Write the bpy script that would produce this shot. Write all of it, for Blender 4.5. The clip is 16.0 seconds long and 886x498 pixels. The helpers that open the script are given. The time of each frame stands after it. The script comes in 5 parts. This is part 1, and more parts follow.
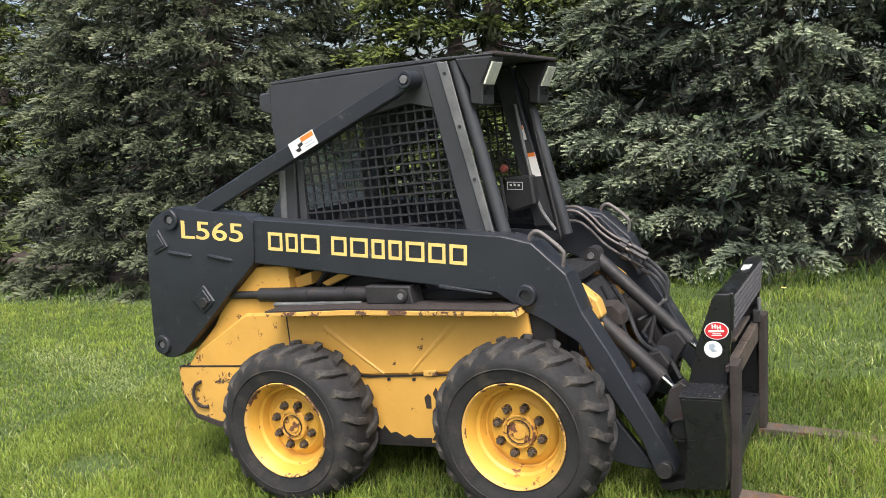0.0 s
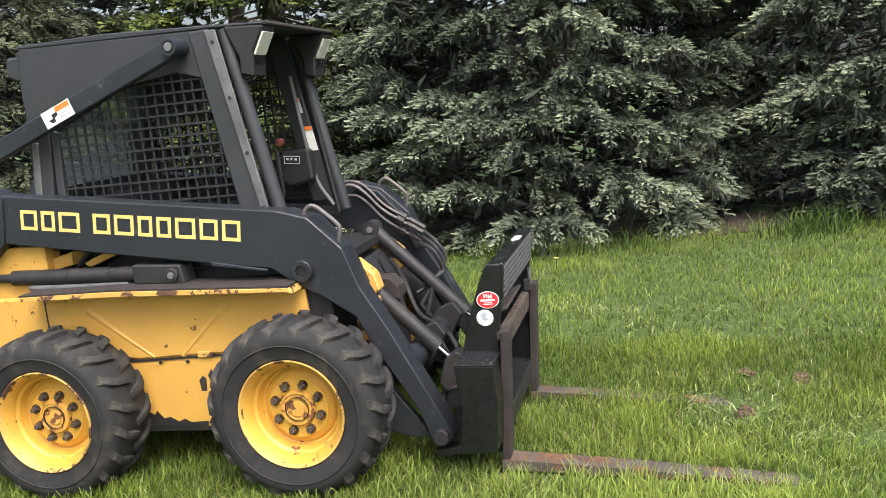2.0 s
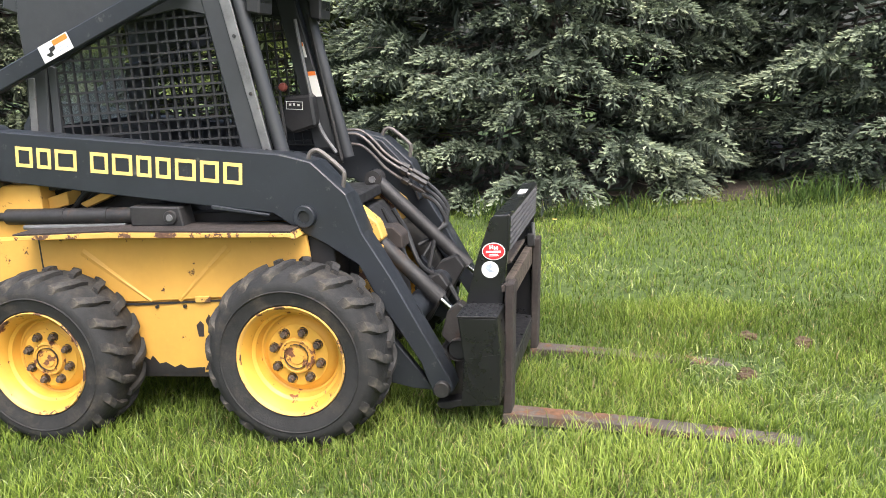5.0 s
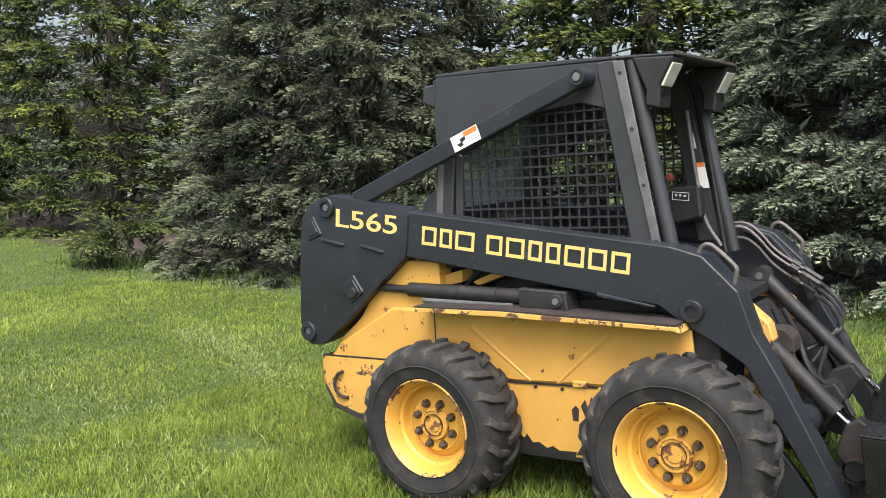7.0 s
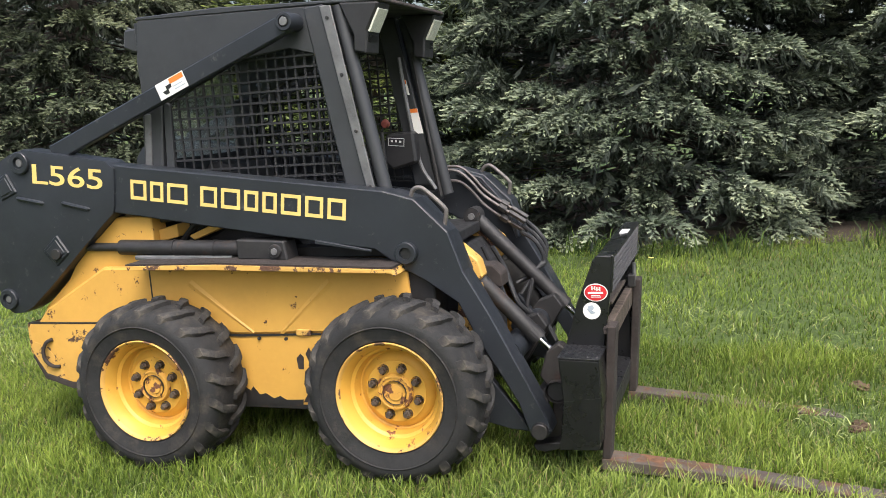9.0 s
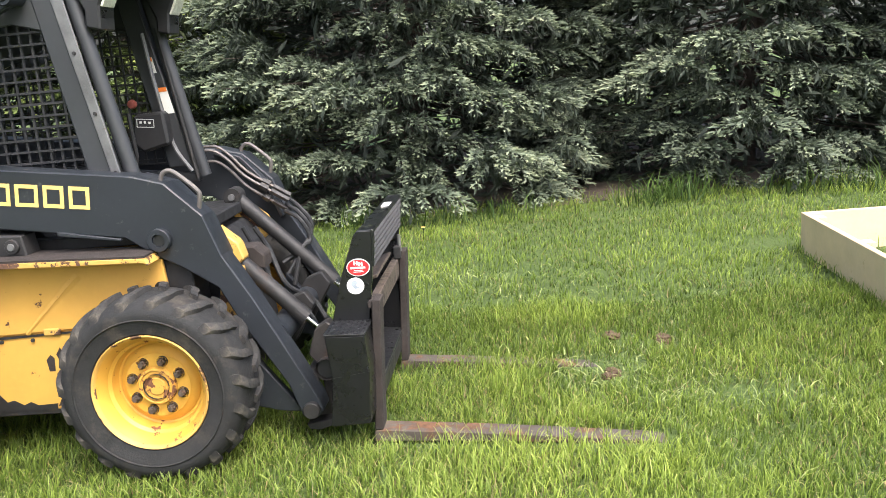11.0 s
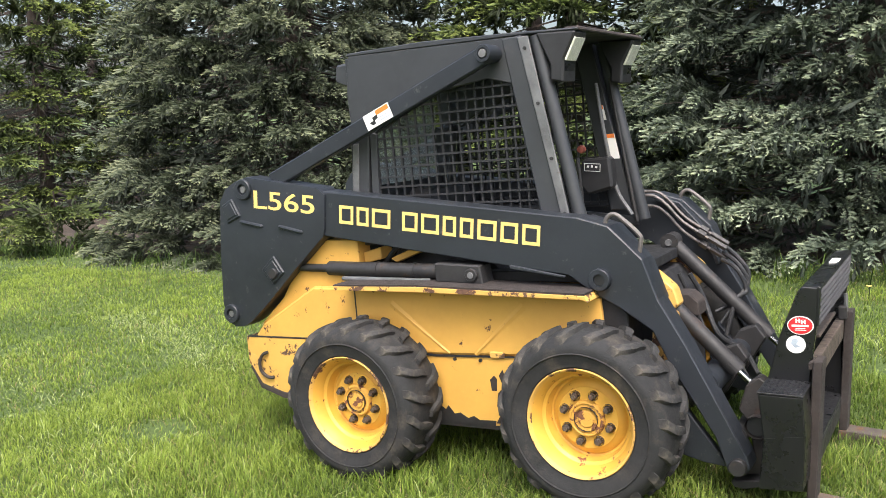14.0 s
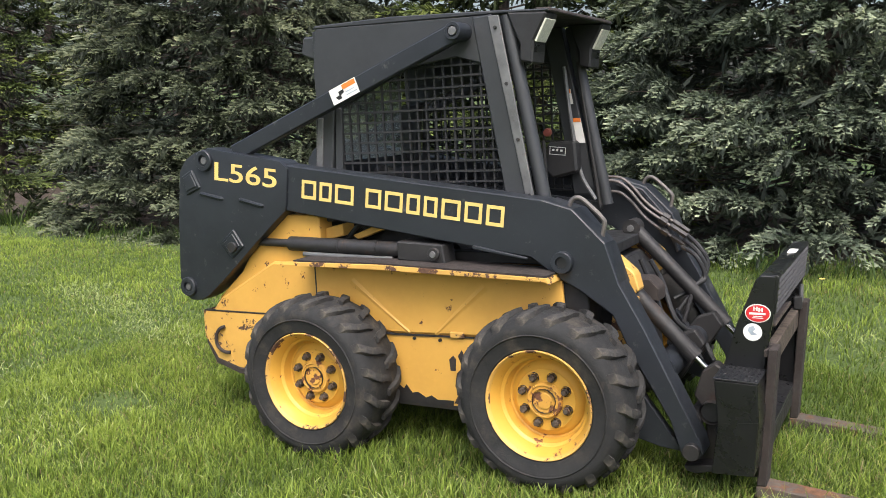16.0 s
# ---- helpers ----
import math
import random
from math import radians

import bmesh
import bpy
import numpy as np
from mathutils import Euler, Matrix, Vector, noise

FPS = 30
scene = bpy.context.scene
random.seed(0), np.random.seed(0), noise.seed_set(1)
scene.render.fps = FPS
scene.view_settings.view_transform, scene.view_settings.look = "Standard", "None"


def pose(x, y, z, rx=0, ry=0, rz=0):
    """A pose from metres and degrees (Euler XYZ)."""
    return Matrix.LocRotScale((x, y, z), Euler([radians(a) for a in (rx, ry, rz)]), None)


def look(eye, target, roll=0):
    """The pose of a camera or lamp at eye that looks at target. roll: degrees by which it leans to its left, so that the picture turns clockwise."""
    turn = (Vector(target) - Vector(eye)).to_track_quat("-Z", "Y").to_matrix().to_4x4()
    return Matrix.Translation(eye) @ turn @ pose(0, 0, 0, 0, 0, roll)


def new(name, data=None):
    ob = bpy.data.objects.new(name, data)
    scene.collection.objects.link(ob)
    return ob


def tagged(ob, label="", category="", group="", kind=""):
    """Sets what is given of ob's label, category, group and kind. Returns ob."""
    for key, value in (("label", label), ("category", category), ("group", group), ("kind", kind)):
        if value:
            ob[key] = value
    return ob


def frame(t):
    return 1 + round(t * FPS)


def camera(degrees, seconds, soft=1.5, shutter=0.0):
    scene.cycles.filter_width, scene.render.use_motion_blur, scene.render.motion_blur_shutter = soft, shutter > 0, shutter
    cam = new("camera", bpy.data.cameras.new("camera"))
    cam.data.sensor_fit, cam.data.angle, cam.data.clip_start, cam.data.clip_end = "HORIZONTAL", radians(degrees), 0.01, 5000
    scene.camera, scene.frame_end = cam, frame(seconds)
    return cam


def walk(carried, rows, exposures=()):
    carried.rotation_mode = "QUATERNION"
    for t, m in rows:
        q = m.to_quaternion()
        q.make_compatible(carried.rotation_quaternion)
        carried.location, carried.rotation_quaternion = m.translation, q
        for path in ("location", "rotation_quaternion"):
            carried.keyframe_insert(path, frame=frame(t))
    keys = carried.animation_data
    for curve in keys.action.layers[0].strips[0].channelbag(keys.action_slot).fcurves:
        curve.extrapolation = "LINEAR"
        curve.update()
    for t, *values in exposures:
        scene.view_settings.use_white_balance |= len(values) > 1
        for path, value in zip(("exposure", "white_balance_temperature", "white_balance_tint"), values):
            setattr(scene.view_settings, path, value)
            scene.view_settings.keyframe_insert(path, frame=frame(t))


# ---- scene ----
cam = camera(52.43, 16.0, soft=0.8)
# The lawn slopes: the loader stands nose-up on it by SLOPE degrees.
SLOPE = -4.5
LEVEL = pose(0, 0, 0, 0, SLOPE, 0)
# seconds, eye, target, roll
PATH = [
    (0.00, (2.390, -3.220, 1.750), (1.513, -1.446, 1.461), -2.80),
    (0.50, (2.423, -3.224, 1.752), (1.613, -1.421, 1.448), -2.65),
    (1.00, (2.422, -3.193, 1.744), (1.708, -1.350, 1.437), -2.95),
    (1.50, (2.453, -3.202, 1.752), (1.888, -1.311, 1.423), -2.73),
    (2.00, (2.444, -3.171, 1.731), (2.000, -1.254, 1.374), -1.73),
    (2.50, (2.475, -3.167, 1.734), (2.108, -1.241, 1.336), -0.79),
    (3.00, (2.498, -3.148, 1.717), (2.265, -1.205, 1.304), -0.32),
    (3.20, (2.489, -3.123, 1.715), (2.337, -1.175, 1.289), -0.04),
    (3.73, (2.472, -3.118, 1.702), (2.395, -1.169, 1.263), 0.30),
    (4.25, (2.428, -3.120, 1.679), (2.281, -1.175, 1.239), 0.32),
    (4.78, (2.381, -3.125, 1.658), (2.053, -1.200, 1.226), 0.18),
    (5.30, (2.353, -3.130, 1.651), (1.777, -1.262, 1.230), 0.05),
    (5.50, (2.340, -3.136, 1.652), (1.630, -1.310, 1.252), 0.14),
    (6.00, (2.301, -3.147, 1.668), (1.380, -1.419, 1.262), -0.03),
    (6.50, (2.237, -3.169, 1.680), (1.126, -1.541, 1.341), 0.52),
    (7.00, (2.206, -3.184, 1.695), (1.088, -1.546, 1.434), 0.40),
    (7.50, (2.217, -3.192, 1.687), (1.202, -1.485, 1.447), 0.44),
    (8.00, (2.249, -3.159, 1.684), (1.426, -1.362, 1.377), -2.36),
    (8.50, (2.275, -3.146, 1.679), (1.570, -1.302, 1.355), -0.22),
    (9.00, (2.305, -3.120, 1.674), (1.697, -1.250, 1.312), 0.21),
    (9.50, (2.343, -3.119, 1.681), (1.885, -1.209, 1.304), -0.41),
    (10.00, (2.379, -3.121, 1.683), (2.051, -1.188, 1.286), -0.42),
    (10.20, (2.398, -3.081, 1.681), (2.104, -1.146, 1.273), -0.84),
    (10.72, (2.403, -3.079, 1.682), (2.216, -1.133, 1.261), -0.91),
    (11.25, (2.397, -3.085, 1.686), (2.270, -1.134, 1.266), -0.63),
    (11.78, (2.387, -3.094, 1.690), (2.249, -1.141, 1.281), -0.26),
    (12.30, (2.382, -3.100, 1.692), (2.137, -1.154, 1.300), -0.06),
    (12.50, (2.387, -3.106, 1.695), (2.076, -1.167, 1.316), -0.25),
    (13.00, (2.375, -3.115, 1.694), (1.917, -1.203, 1.326), -0.04),
    (13.50, (2.361, -3.126, 1.706), (1.653, -1.283, 1.384), 0.13),
    (14.00, (2.344, -3.156, 1.714), (1.333, -1.460, 1.395), -1.12),
    (14.50, (2.329, -3.178, 1.701), (1.191, -1.567, 1.368), 0.02),
    (15.00, (2.310, -3.150, 1.698), (1.178, -1.536, 1.361), 0.52),
    (15.50, (2.331, -3.172, 1.692), (1.275, -1.513, 1.327), 0.50),
    (16.00, (2.319, -3.148, 1.692), (1.391, -1.413, 1.336), 1.14),
]

walk(cam, [(t, look(eye, target, roll)) for t, eye, target, roll in PATH],
     exposures=[(t, e, 6250, 10) for t, e in ((0.0, 1.02), (1.5, 1.1), (3.0, 1.45), (5.5, 1.5), (6.0, 1.4), (7.0, 1.12), (9.0, 1.05), (10.2, 1.3), (12.5, 1.85), (13.5, 1.65), (14.5, 1.14), (16.0, 1.02))])

# ---- light: bright overcast ----
world = bpy.data.worlds.new("overcast_sky")
scene.world = world
world.use_nodes = True
wn = world.node_tree
sky = wn.nodes.new("ShaderNodeTexSky")
sky.sky_type = 'NISHITA'
sky.sun_disc = False
sky.sun_elevation = radians(58)
sky.sun_rotation = radians(150)
sky.dust_density = 6.0
sky.air_density = 1.0
sky.ozone_density = 0.6
wn.nodes["Background"].inputs["Strength"].default_value = 0.15
wn.links.new(sky.outputs["Color"], wn.nodes["Background"].inputs["Color"])
sun = new("sun", bpy.data.lights.new("sun", 'SUN'))
sun.data.energy = 1.5
sun.data.angle = radians(35)
sun.data.color = (1.0, 0.98, 0.95)
sun.matrix_world = look((3.0, -5.5, 12.0), (0, 0, 0))


# ---- materials ----
def material(name, colour, rough=0.6, metal=0.0, vary=0.25, scale=6.0, bump=0.05, bump_scale=60.0, coat=0.0,
             second=None, second_scale=9.0, second_at=0.62, second_rough=0.9, spec=0.5, edge=0.03):
    """Principled material with large and fine variation, fine relief, and an optional second colour in patches (rust, dust, chips)."""
    m = bpy.data.materials.new(name)
    m.use_nodes = True
    t = m.node_tree
    n, l = t.nodes, t.links
    b = n["Principled BSDF"]
    co = n.new("ShaderNodeTexCoord").outputs["Object"]

    def noise_tex(sc, detail=6.0, roughness=0.6):
        q = n.new("ShaderNodeTexNoise")
        q.inputs["Scale"].default_value = sc
        q.inputs["Detail"].default_value = detail
        q.inputs["Roughness"].default_value = roughness
        l.new(co, q.inputs["Vector"])
        return q.outputs["Fac"]

    def ramp(src, a, c, ca, cc):
        r = n.new("ShaderNodeValToRGB")
        r.color_ramp.elements[0].position, r.color_ramp.elements[1].position = a, c
        r.color_ramp.elements[0].color, r.color_ramp.elements[1].color = (*ca, 1), (*cc, 1)
        l.new(src, r.inputs["Fac"])
        return r.outputs["Color"]

    def mix(fac, a, c):
        x = n.new("ShaderNodeMix")
        x.data_type = 'RGBA'
        l.new(fac, x.inputs["Factor"])
        l.new(a, x.inputs["A"])
        l.new(c, x.inputs["B"])
        return x.outputs["Result"]

    dark = tuple(c * (1 - vary) for c in colour)
    light = tuple(min(1, c * (1 + vary)) for c in colour)
    col = ramp(noise_tex(scale), 0.3, 0.7, dark, light)
    fine = noise_tex(scale * 14, 4.0)
    col = mix(ramp(fine, 0.35, 0.75, (0, 0, 0), (0.35, 0.35, 0.35)), col, ramp(fine, 0.3, 0.7, dark, light))
    rough_out = ramp(noise_tex(scale * 3), 0.3, 0.7, (max(0, rough - 0.1),) * 3, (min(1, rough + 0.12),) * 3)
    if second:
        fac = ramp(noise_tex(second_scale, 9.0, 0.68), second_at, second_at + edge, (0, 0, 0), (1, 1, 1))
        col = mix(fac, col, ramp(noise_tex(second_scale * 5), 0.3, 0.7, tuple(c * 0.6 for c in second), tuple(min(1, c * 1.4) for c in second)))
        r2 = n.new("ShaderNodeRGB")
        r2.outputs[0].default_value = (second_rough,) * 3 + (1,)
        rough_out = mix(fac, rough_out, r2.outputs[0])
    l.new(col, b.inputs["Base Color"])
    l.new(rough_out, b.inputs["Roughness"])
    b.inputs["Metallic"].default_value = metal
    b.inputs["Specular IOR Level"].default_value = spec
    b.inputs["Coat Weight"].default_value = coat
    if bump:
        bp = n.new("ShaderNodeBump")
        bp.inputs["Strength"].default_value = bump
        bp.inputs["Distance"].default_value = 0.01
        l.new(noise_tex(bump_scale, 5.0), bp.inputs["Height"])
        l.new(bp.outputs["Normal"], b.inputs["Normal"])
    return m


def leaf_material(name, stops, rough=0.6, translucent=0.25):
    """Needles or blades: colour along a ramp attribute (0 low, or painted shade within a crown; 1 pale tip), varied
    from clump to clump by 'tone'.
    """
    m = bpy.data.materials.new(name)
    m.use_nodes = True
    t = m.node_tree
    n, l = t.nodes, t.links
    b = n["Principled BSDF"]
    ramp_pos = n.new("ShaderNodeAttribute")
    ramp_pos.attribute_name = "ramp_pos"
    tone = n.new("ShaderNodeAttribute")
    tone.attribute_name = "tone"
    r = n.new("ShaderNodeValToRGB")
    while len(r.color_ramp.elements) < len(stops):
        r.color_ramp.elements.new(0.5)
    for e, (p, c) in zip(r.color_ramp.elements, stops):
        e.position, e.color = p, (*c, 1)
    l.new(ramp_pos.outputs["Fac"], r.inputs["Fac"])
    h = n.new("ShaderNodeHueSaturation")
    l.new(r.outputs["Color"], h.inputs["Color"])
    mv = n.new("ShaderNodeMapRange")
    mv.inputs["To Min"].default_value, mv.inputs["To Max"].default_value = 0.5, 1.5
    l.new(tone.outputs["Fac"], mv.inputs["Value"])
    l.new(mv.outputs["Result"], h.inputs["Value"])
    mh = n.new("ShaderNodeMapRange")
    mh.inputs["To Min"].default_value, mh.inputs["To Max"].default_value = 0.515, 0.485
    l.new(tone.outputs["Fac"], mh.inputs["Value"])
    l.new(mh.outputs["Result"], h.inputs["Hue"])
    l.new(h.outputs["Color"], b.inputs["Base Color"])
    b.inputs["Roughness"].default_value = rough
    b.inputs["Specular IOR Level"].default_value = 0.3
    if translucent:
        tr = n.new("ShaderNodeBsdfTranslucent")
        l.new(h.outputs["Color"], tr.inputs["Color"])
        ms = n.new("ShaderNodeMixShader")
        ms.inputs["Fac"].default_value = translucent
        l.new(b.outputs["BSDF"], ms.inputs[1])
        l.new(tr.outputs["BSDF"], ms.inputs[2])
        l.new(ms.outputs["Shader"], n["Material Output"].inputs["Surface"])
    return m


PAINT = material("charcoal_paint", (0.0195, 0.0225, 0.0275), 0.42, vary=0.2, scale=4, bump=0.04, bump_scale=25,
                 second=(0.07, 0.07, 0.068), second_scale=19, second_at=0.61, second_rough=0.8, edge=0.08, spec=0.42)
CAB_PAINT = material("cab_paint", (0.031, 0.033, 0.036), 0.46, vary=0.25, scale=3, bump=0.03, bump_scale=40,
                     second=(0.055, 0.055, 0.055), second_scale=12, second_at=0.60, second_rough=0.85, edge=0.15, spec=0.5)
YELLOW = material("yellow_paint", (0.58, 0.325, 0.065), 0.5, vary=0.1, scale=3, bump=0.04, bump_scale=12,
                  second=(0.09, 0.045, 0.025), second_scale=15, second_at=0.64, edge=0.02)
YELLOW_WORN = material("worn_yellow_paint", (0.58, 0.34, 0.08), 0.55, vary=0.14, scale=5, bump=0.1, bump_scale=30,
                       second=(0.095, 0.048, 0.03), second_scale=13, second_at=0.54, edge=0.015)
YELLOW_CHIPPED = material("chipped_yellow_paint", (0.58, 0.33, 0.07), 0.52, vary=0.12, scale=4, bump=0.1, bump_scale=30,
                          second=(0.085, 0.048, 0.030), second_scale=11, second_at=0.565, edge=0.015)
RIM_PAINT = material("rim_yellow_paint", (0.60, 0.335, 0.05), 0.42, vary=0.08, scale=5, bump=0.05, bump_scale=40,
                     second=(0.16, 0.06, 0.03), second_scale=20, second_at=0.615, edge=0.03)
HUB_RUST = material("hub_rust", (0.60, 0.32, 0.055), 0.55, vary=0.15, scale=8, bump=0.2, bump_scale=50,
                    second=(0.15, 0.060, 0.030), second_scale=22, second_at=0.535, edge=0.02)
NUT_STEEL = material("rusty_nut_steel", (0.085, 0.066, 0.052), 0.6, metal=0.3, vary=0.4, scale=30, bump=0.15,
                     second=(0.14, 0.075, 0.045), second_scale=40, second_at=0.55, edge=0.1)
WORN_RUBBER = material("scuffed_lug_rubber", (0.030, 0.029, 0.028), 0.8, vary=0.45, scale=14, bump=0.3, bump_scale=150,
                       second=(0.095, 0.082, 0.066), second_scale=16, second_at=0.52, edge=0.2, spec=0.3)
RUBBER = material("tyre_rubber", (0.022, 0.022, 0.022), 0.78, vary=0.3, scale=8, bump=0.25, bump_scale=120,
                  second=(0.075, 0.063, 0.05), second_scale=9, second_at=0.52, edge=0.25, spec=0.3)
STEEL_DARK = material("oily_dark_steel", (0.021, 0.020, 0.020), 0.55, metal=0.1, vary=0.35, scale=10, bump=0.12,
                      second=(0.055, 0.038, 0.030), second_scale=14, second_at=0.58, edge=0.1)
STEEL_GREY = material("worn_grey_steel", (0.15, 0.15, 0.15), 0.5, metal=0.4, vary=0.3, scale=10, bump=0.1,
                      second=(0.12, 0.07, 0.05), second_scale=16, second_at=0.62, edge=0.08)
RUST = material("rusty_steel", (0.031, 0.024, 0.021), 0.85, metal=0.1, vary=0.4, scale=9, bump=0.3, bump_scale=80,
                second=(0.042, 0.036, 0.033), second_scale=8, second_at=0.54, edge=0.15)
FORK_STEEL = material("weathered_fork_steel", (0.088, 0.072, 0.060), 0.75, metal=0.2, vary=0.35, scale=8, bump=0.25, bump_scale=70,
                      second=(0.15, 0.075, 0.04), second_scale=6, second_at=0.52, edge=0.1)
RAIL_STEEL = material("weathered_brown_rail", (0.095, 0.074, 0.058), 0.8, metal=0.15, vary=0.35, scale=12, bump=0.3, bump_scale=60,
                      second=(0.045, 0.036, 0.030), second_scale=14, second_at=0.52, edge=0.1)
MOUNT_STEEL = material("greasy_mount_steel", (0.030, 0.026, 0.024), 0.6, metal=0.2, vary=0.4, scale=14, bump=0.25, bump_scale=60,
                       second=(0.052, 0.032, 0.024), second_scale=12, second_at=0.57, edge=0.1)
CHROME = material("chrome_rod", (0.75, 0.75, 0.75), 0.15, metal=1.0, vary=0.1, bump=0)
BLACK_GLOSS = material("new_black_enamel", (0.008, 0.008, 0.009), 0.30, vary=0.2, scale=5, bump=0.06, bump_scale=18, coat=0.15)
STEP_TREAD = material("scuffed_black_tread", (0.014, 0.014, 0.015), 0.35, vary=0.3, scale=8, bump=0.15, bump_scale=60,
                      second=(0.10, 0.10, 0.10), second_scale=45, second_at=0.60, edge=0.08)
BLACK_MATT = material("black_plastic", (0.015, 0.015, 0.016), 0.6, vary=0.3, scale=6, bump=0.05)
HOSE = material("hydraulic_hose_rubber", (0.018, 0.018, 0.019), 0.5, vary=0.3, scale=20, bump=0.1, bump_scale=200)
LINE = material("dirty_steel_line", (0.15, 0.135, 0.125), 0.45, metal=0.5, vary=0.3, scale=20, bump=0.05)
DECAL_YELLOW = material("decal_yellow", (0.74, 0.52, 0.16), 0.5, vary=0.06, scale=20, bump=0,
                        second=(0.2, 0.15, 0.05), second_scale=60, second_at=0.72)
DECAL_WHITE = material("decal_white", (0.75, 0.74, 0.70), 0.45, vary=0.05, scale=20, bump=0,
                       second=(0.45, 0.43, 0.4), second_scale=30, second_at=0.66)
DECAL_ORANGE = material("decal_orange", (0.75, 0.20, 0.03), 0.45, vary=0.06, scale=20, bump=0)
DECAL_RED = material("decal_red", (0.55, 0.02, 0.025), 0.4, vary=0.06, scale=20, bump=0)
DECAL_GREY = material("decal_grey_blue", (0.35, 0.40, 0.45), 0.4, vary=0.3, scale=40, bump=0)
DECAL_BLACK = material("decal_black", (0.015, 0.015, 0.015), 0.5, vary=0.1, scale=20, bump=0)
LAMP_LENS = material("lamp_lens", (0.62, 0.62, 0.52), 0.2, vary=0.15, scale=60, bump=0.2, bump_scale=150, coat=0.4)
RED_KNOB = material("red_knob_plastic", (0.20, 0.05, 0.035), 0.5, vary=0.1, scale=30, bump=0)
PINE = material("fresh_pine", (0.70, 0.53, 0.32), 0.65, vary=0.12, scale=3, bump=0.08, bump_scale=30,
                second=(0.5, 0.32, 0.15), second_scale=7, second_at=0.62, edge=0.1)
BARK = material("spruce_bark", (0.050, 0.038, 0.030), 0.95, vary=0.4, scale=8, bump=0.6, bump_scale=30)
SOIL = material("bare_soil", (0.085, 0.055, 0.030), 0.95, vary=0.4, scale=12, bump=0.6, bump_scale=40)
LITTER = material("needle_litter", (0.045, 0.032, 0.022), 0.95, vary=0.5, scale=5, bump=0.6, bump_scale=60)
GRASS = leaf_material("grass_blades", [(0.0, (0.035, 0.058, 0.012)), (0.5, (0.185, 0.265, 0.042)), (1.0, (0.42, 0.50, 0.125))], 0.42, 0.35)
DRY_GRASS = leaf_material("dry_grass_blades", [(0.0, (0.16, 0.12, 0.05)), (1.0, (0.42, 0.36, 0.18))], 0.7, 0.3)
CLIPPINGS = leaf_material("pale_clippings", [(0.0, (0.16, 0.20, 0.07)), (1.0, (0.36, 0.42, 0.18))], 0.6, 0.3)
# Dark ramp ends paint shade on inner and hanging needles; pale ends are tips.
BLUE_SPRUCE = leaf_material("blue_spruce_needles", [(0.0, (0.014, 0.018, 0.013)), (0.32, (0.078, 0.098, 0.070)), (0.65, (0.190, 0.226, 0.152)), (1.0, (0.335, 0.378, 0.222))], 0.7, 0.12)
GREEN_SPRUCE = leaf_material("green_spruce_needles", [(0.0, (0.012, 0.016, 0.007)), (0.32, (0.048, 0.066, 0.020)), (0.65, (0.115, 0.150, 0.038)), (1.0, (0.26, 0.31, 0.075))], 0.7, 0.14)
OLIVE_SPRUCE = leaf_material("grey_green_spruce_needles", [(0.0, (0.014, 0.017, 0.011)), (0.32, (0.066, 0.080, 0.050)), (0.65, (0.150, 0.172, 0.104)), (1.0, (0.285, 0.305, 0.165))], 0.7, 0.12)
WEEDS = leaf_material("weed_blades", [(0.0, (0.03, 0.055, 0.014)), (1.0, (0.11, 0.18, 0.035))], 0.5, 0.3)


def glass_material():
    m = bpy.data.materials.new("dusty_window_glass")
    m.use_nodes = True
    n, l = m.node_tree.nodes, m.node_tree.links
    b = n["Principled BSDF"]
    b.inputs["Base Color"].default_value = (0.75, 0.82, 0.80, 1)
    b.inputs["Transmission Weight"].default_value = 0.85
    b.inputs["Roughness"].default_value = 0.03
    b.inputs["IOR"].default_value = 1.45
    return m


GLASS = glass_material()


def ground_material():
    m = bpy.data.materials.new("lawn_soil_and_thatch")
    m.use_nodes = True
    n, l = m.node_tree.nodes, m.node_tree.links
    b = n["Principled BSDF"]
    co = n.new("ShaderNodeTexCoord").outputs["Object"]
    res = None
    for sc, stops in ((0.5, [(0.35, (0.050, 0.085, 0.014)), (0.7, (0.080, 0.120, 0.022))]),
                      (38.0, [(0.3, (0.022, 0.035, 0.008)), (0.7, (0.095, 0.135, 0.026))])):
        q = n.new("ShaderNodeTexNoise")
        q.inputs["Scale"].default_value = sc
        q.inputs["Detail"].default_value = 8
        l.new(co, q.inputs["Vector"])
        r = n.new("ShaderNodeValToRGB")
        for e, (p, c) in zip(r.color_ramp.elements, stops):
            e.position, e.color = p, (*c, 1)
        l.new(q.outputs["Fac"], r.inputs["Fac"])
        if res is None:
            res = r.outputs["Color"]
        else:
            x = n.new("ShaderNodeMix")
            x.data_type = 'RGBA'
            x.inputs["Factor"].default_value = 0.5
            l.new(res, x.inputs["A"])
            l.new(r.outputs["Color"], x.inputs["B"])
            res = x.outputs["Result"]
            bp = n.new("ShaderNodeBump")
            bp.inputs["Strength"].default_value = 0.7
            bp.inputs["Distance"].default_value = 0.03
            l.new(q.outputs["Fac"], bp.inputs["Height"])
            l.new(bp.outputs["Normal"], b.inputs["Normal"])
    l.new(res, b.inputs["Base Color"])
    b.inputs["Roughness"].default_value = 0.95
    return m


# ---- building helpers ----
ORIGIN = Vector((0, 0, 0))


